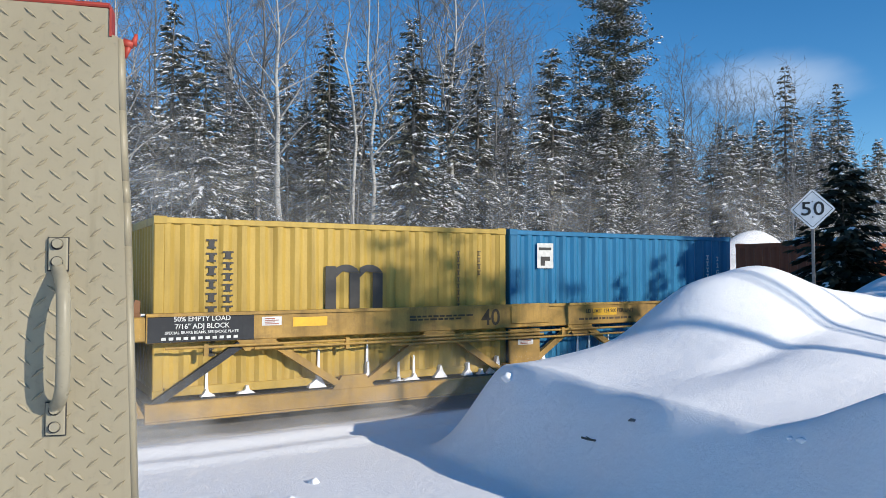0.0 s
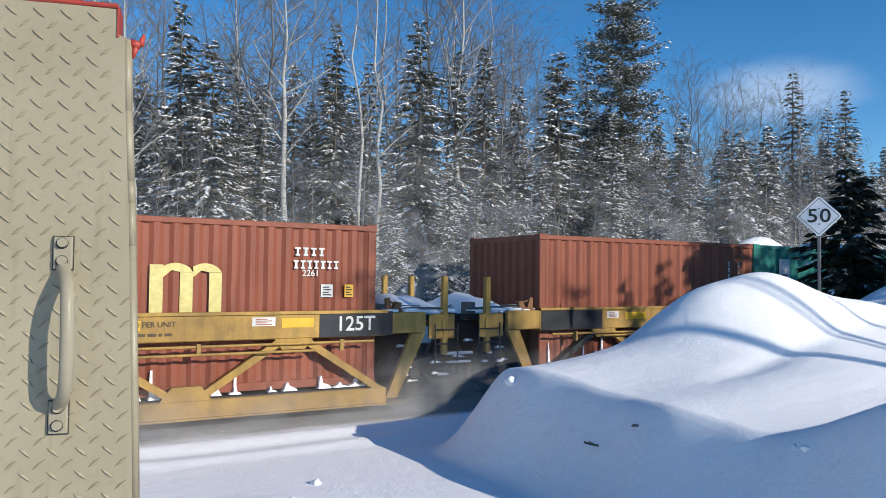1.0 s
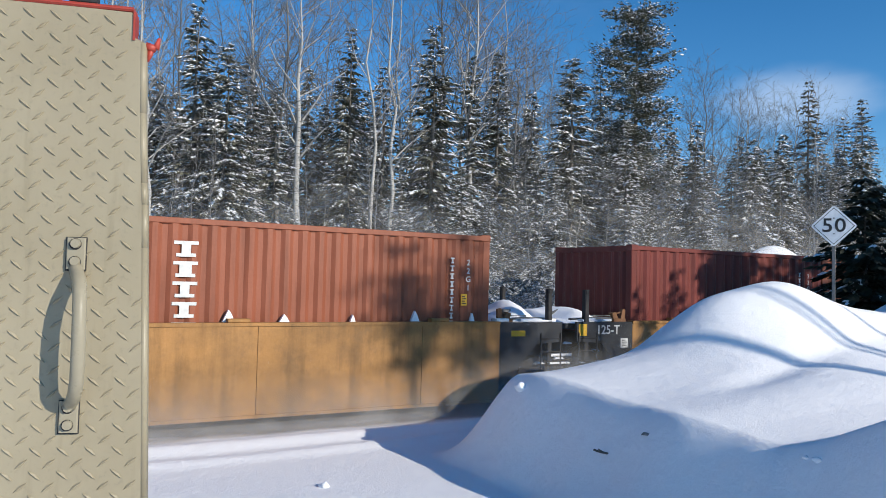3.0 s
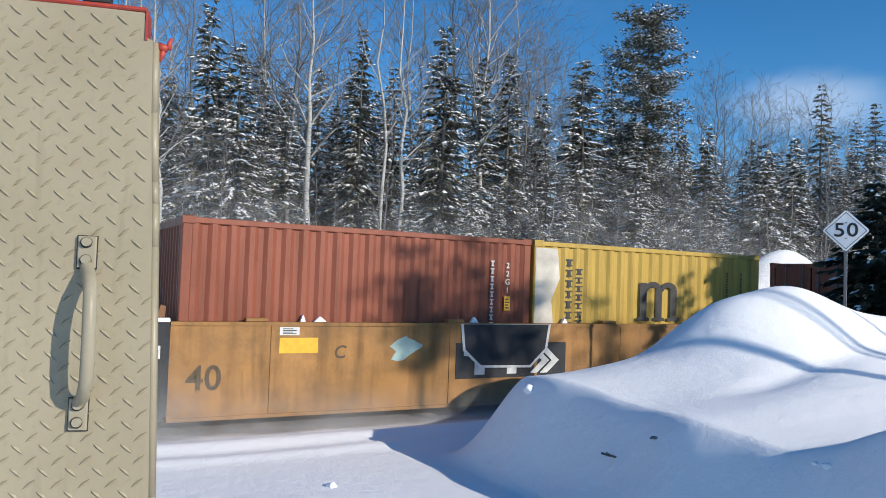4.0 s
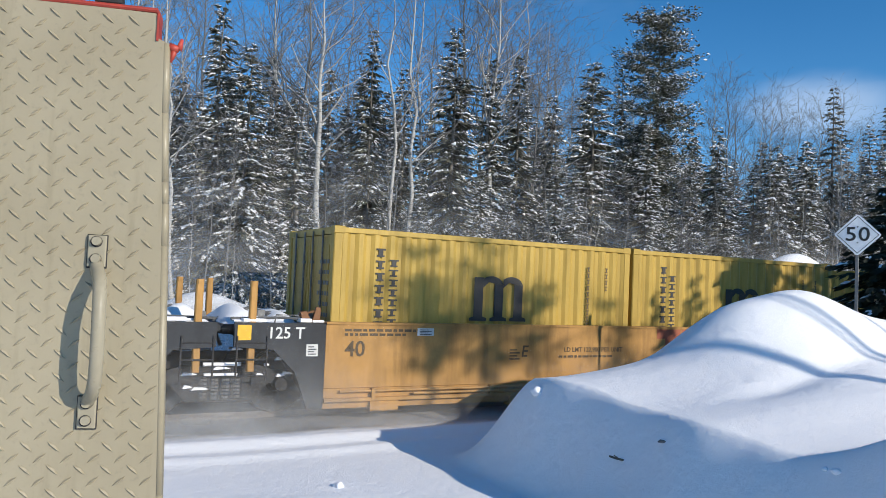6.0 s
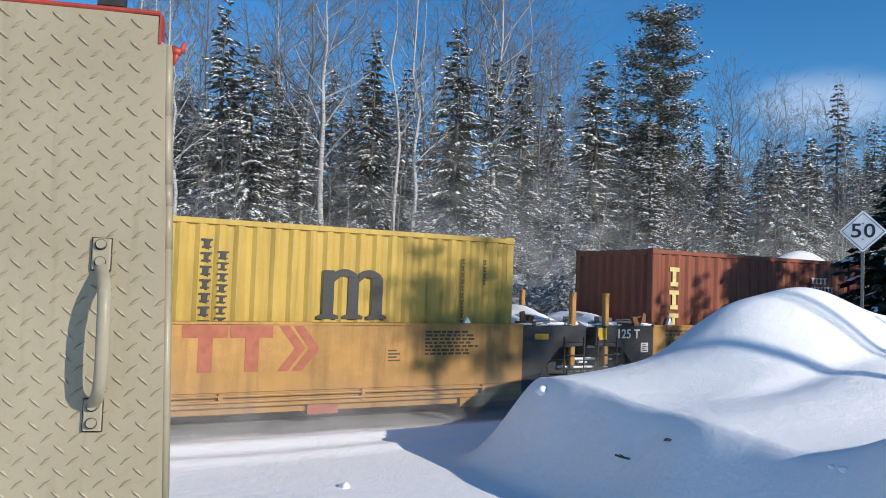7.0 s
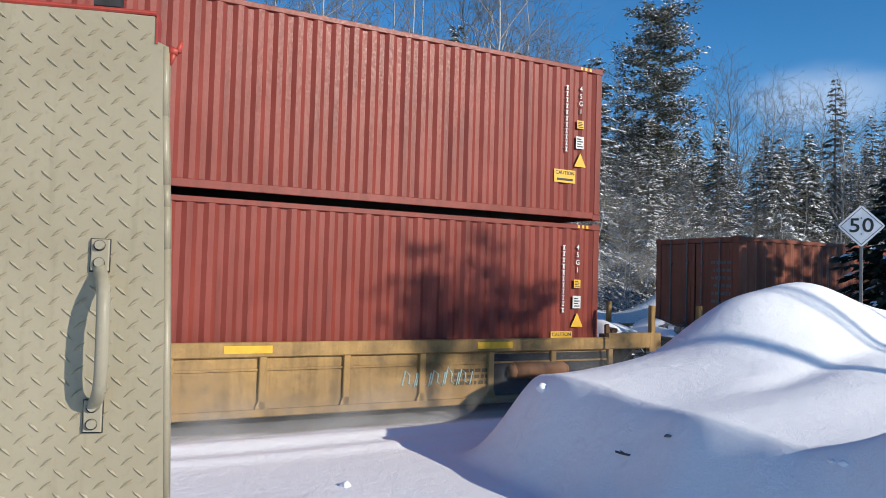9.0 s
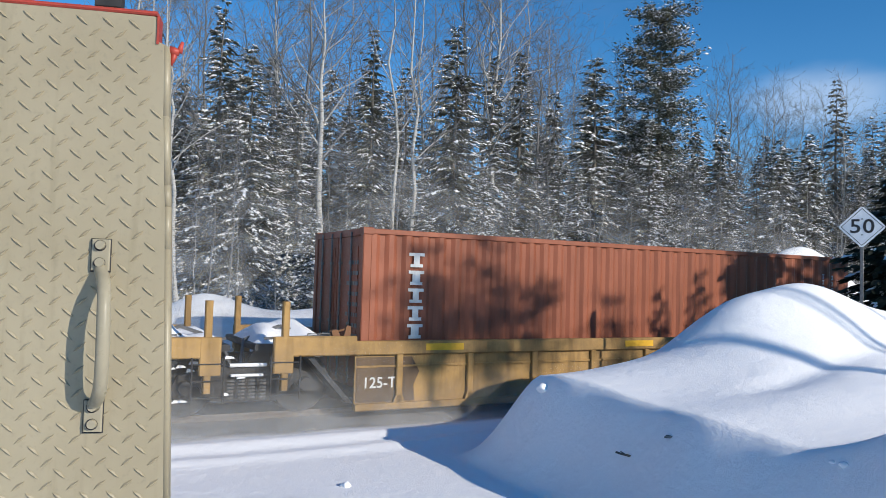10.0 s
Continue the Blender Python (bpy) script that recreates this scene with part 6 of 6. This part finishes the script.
        if kind == "C":
            lx = a + (8.3 if letter == "A" else 4.1 if letter == "B" else 5.2)
            letters("LD LMT 122,900 PER UNIT", 0.12, DARK_MARK, car, lx, y - 0.003, 0.98)
            fine_print(car, lx - 0.8, 0.88, 1.6, 1, y, 0.04, DARK_MARK, seed)
            fine_print(car, b - 1.9, 1.30, 1.0, 7, y, 0.035, DARK_MARK, seed + 3)
            fine_print(car, a + 0.3, 1.32, 1.3, 2, y, 0.04, DARK_MARK, seed + 4)
            for x in (a + 3.3, b - 2.6):
                sticker(car, x, x + 0.3, 0.78, 1.04, CAR_ORANGE, DARK_MARK, "outlined data square", y)
        if number:
            nx = a + (b - a) * num_at
            hw = 1.62 if kind == "C" else 1.46
            part("number_panel", Geo().box(nx - hw, nx + hw, -1.4095, -1.4015, 0.80 if kind == "C" else 0.72, 1.10 if kind == "C" else 1.06), CAR_BLACK, car, "dark number panel")
            strips(car, WHITE_MARK, -1.4096, glyphs(nx - hw * 0.92, 1.06 if kind == "C" else 1.01, 4, hw * 0.125, 0.22 if kind == "C" else 0.24, hw * 0.185, False, 90), "owner_name")
            letters(number, 0.31 if kind == "C" else 0.35, WHITE_MARK, car, nx + hw * 0.46, -1.412, 0.955 if kind == "C" else 0.89, 0.12, wide=1.1)
            if kind == "C":
                letters("S 2054-H REEFER CLEARANCE", 0.09, DARK_MARK, car, nx - 3.2, y - 0.003, 1.33)
        if ttx:
            m, tx, back = ttx
            x0 = a + (b - a) * tx
            yy = y
            if back:
                part("name_panel", Geo().box(x0 - 0.15, x0 + 2.15, -1.4095, -1.4015, 0.48, 1.08), back, car, "dark panel behind block letters")
                yy = -1.4096
            g = Geo()
            z0, z1 = (0.54, 0.98) if back else (0.70, 1.37)
            t = (z1 - z0) * 0.27
            for k in range(2):
                g.box(x0 + 0.66 * k, x0 + 0.62 + 0.66 * k, yy - 0.004, yy, z1 - t, z1)
                g.box(x0 + 0.22 + 0.66 * k, x0 + 0.42 + 0.66 * k, yy - 0.004, yy, z0, z1 - t)
            mid = (z0 + z1) / 2
            for dx in (0.0, 0.22):
                g.slab([(x0 + 1.36 + dx, z1), (x0 + 1.52 + dx, z1), (x0 + 1.78 + dx, mid), (x0 + 1.52 + dx, z0), (x0 + 1.36 + dx, z0), (x0 + 1.62 + dx, mid)], yy - 0.004, yy)
            tagged(part("owner_name", g, m, car, "large plain block marks"), kind="stuff")
        # dark ends with the capacity written in white
        if left == "shared":
            letters("125 T" if kind == "C" else "125-T", 0.24, WHITE_MARK, car, a - 0.62, -1.398, 1.24)
            strips(car, SIGNAL, -1.3952, [(a - 1.34, a - 1.14, 1.14, 1.36)], "reflector_patch", label="yellow reflector")
            sticker(car, a - 0.30, a - 0.12, 0.90, 1.08, WHITE_MARK, BLACK_MARK, "small white plate", -1.3955)
        if right == "shared":
            strips(car, SIGNAL, -1.3952, [(b + 0.25, b + 0.55, 1.15, 1.25)], "reflector_patch", label="dull orange reflector")
    else:
        for k in range(3):
            yellow_patch(car, a + 1.2 + 4.2 * k, a + 1.9 + 4.2 * k, 0.96, 1.07)
        if seed % 2:
            letters("40", 0.42, DARK_MARK, car, a + 7.05, -1.335, 0.52)
        fine_print(car, a + 9.2, 0.62, 0.9, 3, -1.332, 0.06, DARK_MARK, seed)
        letters("125-T", 0.24, WHITE_MARK, car, a + 0.42, -1.3365, 0.45)
        letters("125-T", 0.20, WHITE_MARK, car, b - 0.45, -1.339, 0.30)
        tank = Geo().tube((b - 2.1, -1.37, 0.56), (b - 1.05, -1.37, 0.56), 0.15, 0.15, 14).tube((b - 2.2, -1.37, 0.56), (b - 2.1, -1.37, 0.56), 0.09, 0.15, 14).tube((b - 1.05, -1.37, 0.56), (b - 0.95, -1.37, 0.56), 0.15, 0.09, 14)
        part("air_tank", tank, RUSTY, car, "rust-brown air reservoir", True)
        if seed == 14:
            tag = Geo()
            for k in range(5):
                x = b - 4.2 + 0.26 * k
                tag.sweep([(x, -1.335, 0.38), (x + 0.06, -1.335, 0.62 + 0.05 * (k % 2)), (x + 0.14, -1.335, 0.55), (x + 0.12, -1.335, 0.42), (x + 0.22, -1.335, 0.36), (x + 0.27, -1.335, 0.58)], 0.014, 5)
            part("graffiti", tag, GRAF_TEAL, car, "pale sprayed scrawl")
        part("grime_panel", Geo().slab([(a + 0.02, 0.15), (a + 1.05, 0.15), (a + 1.02, 0.40), (a + 1.12, 0.62), (a + 0.98, 0.86), (a + 0.02, 0.86)], -1.3345, -1.3305), CAR_SOOT, car, "sooty end of the side plate")
        dirt = Geo().box(b - 2.5, b - 0.02, -1.3365, -1.3325, 0.15, 0.86)
        part("grime_panel", dirt, CAR_BLACK, car, "soot-blackened end of the side plate")
    if extra:
        extra(car, a, b)
    black = CAR_BLACK
    if left == "end":
        car_outer_end(car, kind, a, -1, paint_m, seed * 3 + 1)
    else:
        car_end(car, kind, a, -1, paint_m, black, seed * 3 + 1)
    if right == "end":
        car_outer_end(car, kind, b, 1, CAR_SOOT if kind == "B" else paint_m, seed * 3 + 2)
    else:
        car_end(car, kind, b, 1, paint_m, black, seed * 3 + 2)
        bogie(car, b + 1.53 if kind != "D" else b + 1.75)
    return car


def blob(cx, cz, rx, rz, n=20, wob=0.12, seed=0):
    r = random.Random(seed)
    p1, p2 = r.uniform(0, 6), r.uniform(0, 6)
    return [(cx + rx * (1 + wob * math.sin(3 * t + p1) + wob * 0.6 * math.sin(5 * t + p2)) * math.cos(t), cz + rz * (1 + wob * math.sin(2 * t + p2)) * math.sin(t)) for t in (2 * math.pi * k / n for k in range(n))]


def graffiti_pale(car, a, b):
    """Rounded pale shapes with dark outlines near the right end."""
    y = -1.402
    for i, (cx, cz, rx, rz, m) in enumerate([(b - 4.4, 0.72, 0.75, 0.55, GRAF_WHITE), (b - 3.1, 0.66, 0.8, 0.56, GRAF_WHITE), (b - 1.75, 0.95, 0.62, 0.34, GRAF_WHITE), (b - 1.3, 0.50, 0.72, 0.36, GRAF_TEAL), (b - 2.6, 0.40, 0.7, 0.30, GRAF_TEAL)]):
        part("graffiti", Geo().slab(blob(cx, cz, rx + 0.08, rz + 0.07, seed=i), y - 0.002 - 0.003 * i, y - 0.003 * i), GRAF_BROWN, car, "brown spray outline")
        part("graffiti", Geo().slab(blob(cx, cz, rx, rz, seed=i), y - 0.0035 - 0.003 * i, y - 0.0022 - 0.003 * i), m, car, "pale sprayed shape")


def graffiti_letters(car, a, b):
    """Big chalky block shapes outlined in blue in the middle of the side."""
    y = -1.402
    x = a + 3.4
    shapes = [[(x, 0.2), (x + 0.55, 0.2), (x + 0.6, 0.9), (x + 0.85, 0.95), (x + 0.75, 1.3), (x - 0.1, 1.2), (x - 0.25, 0.85), (x, 0.8)],
              [(x + 1.0, 0.15), (x + 1.75, 0.15), (x + 1.8, 1.28), (x + 1.02, 1.3)],
              [(x + 1.95, 0.15), (x + 3.3, 0.15), (x + 3.35, 0.5), (x + 2.75, 0.62), (x + 3.5, 1.32), (x + 2.0, 1.32), (x + 1.98, 1.0), (x + 2.5, 0.95), (x + 1.95, 0.5)]]
    for i, p in enumerate(shapes):
        c = (sum(q[0] for q in p) / len(p), sum(q[1] for q in p) / len(p))
        part("graffiti", Geo().slab([(c[0] + (u - c[0]) * 1.08, c[1] + (w - c[1]) * 1.05) for u, w in p], y - 0.002 - 0.004 * i, y - 0.004 * i), GRAF_BLUE, car, "blue spray outline")
        part("graffiti", Geo().slab(p, y - 0.0035 - 0.004 * i, y - 0.0022 - 0.004 * i), GRAF_WHITE, car, "chalky sprayed block")
    part("graffiti", Geo().slab(blob(x + 4.22, 0.72, 0.66, 0.60, seed=4), y - 0.016, y - 0.014), GRAF_BLUE, car, "blue spray outline")
    part("graffiti", Geo().slab(blob(x + 4.22, 0.72, 0.59, 0.54, seed=4), y - 0.018, y - 0.0163), GRAF_WHITE, car, "chalky sprayed ring")
    part("graffiti", Geo().slab(blob(x + 4.2, 0.74, 0.22, 0.24, seed=5), y - 0.020, y - 0.0183), GRAF_BLUE, car, "blue sprayed core")
    letters("OOK ALL TOYS", 0.24, DARK_MARK, car, a + 9.35, y - 0.003, 1.20, 0.2)


def graffiti_dark(car, a, b):
    """A dark rounded patch painted over the owner's panel."""
    x = a + 5.6
    y = -1.4185
    part("graffiti", Geo().slab([(x - 0.95, 1.40), (x - 0.9, 0.95), (x - 0.55, 0.66), (x + 0.5, 0.64), (x + 0.85, 0.95), (x + 0.92, 1.40)], y - 0.003, y), WHITE_MARK, car, "white spray outline")
    part("graffiti", Geo().slab([(x - 0.90, 1.395), (x - 0.85, 0.97), (x - 0.53, 0.70), (x + 0.48, 0.68), (x + 0.80, 0.97), (x + 0.87, 1.395)], y - 0.0045, y - 0.0032), CAR_BLACK, car, "dark sprayed patch")
    part("graffiti", Geo().slab(blob(a + 3.6, 1.0, 0.25, 0.16, wob=0.35, seed=8), -1.406, -1.402), GRAF_TEAL, car, "green sprayed splash")


# wagons, by the ends of their loads along the train
well_car("A", -13.4, -1.3, "shared", "shared", 1)
well_car("A", 1.9, 14.1, "shared", "shared", 0)
well_car("A", 17.4, 29.6, "shared", "shared", 2)
well_car("A", 32.95, 45.1, "shared", "end", 3, number="763022")
well_car("B", 52.5, 64.7, "end", "shared", 4, number="743530", num_at=0.285)
well_car("B", 68.05, 80.25, "shared", "shared", 5, "E", ttx=(WHITE_MARK, 0.345, CAR_BLACK))
well_car("B", 83.6, 95.75, "shared", "shared", 6, "D", extra=graffiti_pale)
well_car("B", 99.2, 111.4, "shared", "shared", 7, "C", ttx=(WHITE_MARK, 0.38, CAR_BLACK), extra=graffiti_dark)
well_car("B", 114.9, 127.05, "shared", "end", 8, number="743530", num_at=0.703, extra=graffiti_letters)
well_car("C", 134.55, 146.75, "end", "shared", 9, "A", number="759491", num_at=0.355)
well_car("C", 150.0, 162.2, "shared", "shared", 10, "E", ttx=(RED_MARK, 0.543, None))
well_car("C", 165.4, 177.6, "shared", "shared", 11, "D", ttx=(RED_MARK, 0.543, None))
well_car("C", 180.85, 193.05, "shared", "shared", 12, "C", ttx=(RED_MARK, 0.543, None))
well_car("C", 196.3, 208.5, "shared", "end", 13, "B", number="759491", num_at=0.635)
well_car("D", 216.0, 228.2, "end", "shared", 14)
well_car("D", 231.95, 244.15, "shared", "shared", 15)
well_car("D", 247.75, 259.95, "shared", "shared", 16)

T20, STD, HIGH = 6.058, 2.591, 2.896
W, D_ = "wall", "door"
LOADS = [(-13.35, YELLOW, "wave_dark", (W, D_), -7.2, BROWN, "tall_white", (W, D_)),
         (1.9, YELLOW, "wave_dark", (W, D_), 8.05, BLUE, "blue", (W, D_)),
         (17.4, ORANGE_BROWN, "tall_white", (W, D_), 23.54, BROWN, "wave_pale", (W, D_)),
         (32.95, BROWN, "plain_code", (W, D_), 39.05, TEAL, "white_panel", (W, D_)),
         (52.5, YELLOW, "wave_dark", (D_, W), 58.64, DARKRED, "plain_code", (W, D_)),
         (68.05, DARKRED, "script", (D_, W), 74.19, ORANGE_BROWN, "tall_white", (W, D_)),
         (83.6, DARKRED, "plain_code", (W, D_), 89.7, ORANGE_BROWN, "plain_code", (W, D_)),
         (99.2, BROWN, "plain_code", (W, D_), 105.34, YELLOW, "wave_dark", (W, D_)),
         (114.9, BROWN, "crest", (D_, W), 121.0, MAROON, "maroon", (W, D_)),
         (150.0, YELLOW, "wave_dark", (D_, W), 156.14, YELLOW, "wave_dark", (W, D_)),
         (165.4, YELLOW, "wave_dark", (W, D_), 171.54, YELLOW, "wave_dark", (W, D_)),
         (180.85, BROWN, "gold_column", (W, D_), 186.98, DARKRED, "wave_stars", (W, D_)),
         (196.3, BROWN, "tall_white", (D_, W), 202.43, BROWN, "tall_white", (W, D_))]
COLOUR = {YELLOW.name: "faded yellow", BLUE.name: "bright blue", BROWN.name: "red-brown", ORANGE_BROWN.name: "orange-brown", DARKRED.name: "dark red", MAROON.name: "maroon", TEAL.name: "teal green", GREY.name: "blue-grey"}
MARKED = {"wave_dark": "with a black emblem", "wave_pale": "with a pale yellow emblem", "tall_white": "with tall white block letters", "blue": "with a small white panel", "plain_code": "with small white codes",
          "white_panel": "with a white lettered panel", "script": "with white upright letters", "crest": "with a blue and yellow badge", "maroon": "with yellow letters and frozen run-off",
          "gold_column": "with yellow upright letters", "wave_stars": "with seven white stars", "grey": "with yellow height stripes"}
for qa, ma, sa, ea, qb, mb, sb, eb in LOADS:
    container(qa, T20, STD, ma, sa, ea, f"{COLOUR[ma.name]} corrugated steel container {MARKED[sa]}")
    container(qb, T20, STD, mb, sb, eb, f"{COLOUR[mb.name]} corrugated steel container {MARKED[sb]}")
for q in (134.55, 140.69):
    container(q, T20, HIGH, GREY, "grey", (W, D_), "tall blue-grey corrugated steel container with yellow height stripes")
T40 = 12.192
container(216.0, T40, HIGH, RUST_RED, "long_script", (D_, W), "long dark red container at the bottom of a double stack")
container(216.0, T40, HIGH, RUST_RED, "long_script", (W, D_), "long dark red container on top of a double stack", FLOOR + HIGH + 0.07)
container(231.95, T40, HIGH, BROWN, "long", (D_, W), "long tall red-brown corrugated steel container")
container(247.75, T40, STD, ORANGE_BROWN, "tall_white_big", (D_, W), "long orange-brown container with tall white letters")


# ---------------------------------------------------------------- snow powder dragged along by the train
def powder(name, label, mat, q, y, z, w, h, bulge, seed):
    n, m = 10, 6
    v = []
    for j in range(m + 1):
        for i in range(n + 1):
            u, t = i / n, j / m
            v.append((w * (u - 0.5), -bulge * math.sin(math.pi * u) * (1 - t * t), h * t))
    f = [(j * (n + 1) + i, j * (n + 1) + i + 1, (j + 1) * (n + 1) + i + 1, (j + 1) * (n + 1) + i) for j in range(m) for i in range(n)]
    me = kept((name, w, h, bulge), lambda: Geo().add(v, f).mesh(name, True))
    ob = new(name, me)
    if not me.materials:
        me.materials.append(mat)
    tagged(ob, label, "snow powder", "snow dragged along by the train", "stuff")
    return on_train(ob, q, z, y)


rp = random.Random(12)
for i in range(132):
    q = -14 + 2.1 * i + rp.uniform(-0.5, 0.5)
    powder("snow_plume", "white powder swirling along the wheels", DUST, q, -1.75 - rp.uniform(0, 0.15), -0.16, 5.2, rp.choice([0.7, 0.95, 1.35]), 0.25, i)
for i, q in enumerate((0.3, 15.75, 31.3, 47.2, 50.8, 66.4, 81.9, 97.5, 113.1, 129.0, 132.5, 148.4, 163.8, 179.2, 194.7, 210.5, 214.0, 230.1, 246.0)):
    powder("snow_plume", "white powder boiling round the trucks", DUST, q, -1.6, -0.16, 5.2, 1.75, 0.3, i)
for i in range(60):
    q = -14 + 4.7 * i + rp.uniform(-1, 1)
    powder("snow_haze", "thin haze of powder hanging behind the train", VEIL, q, 2.3 + rp.uniform(0, 2.5), -0.1, 11.0, rp.choice([4.6, 6.0, 7.2]), 0.8, i)


# ---------------------------------------------------------------- keyed movement
def motions():
    for ob, q, y, z in moving:
        walk(ob, [(t, pose(q - SPEED * t, y, z)) for t in (0.0, 2.5, 5.0, 7.5, 10.0)])


motions()
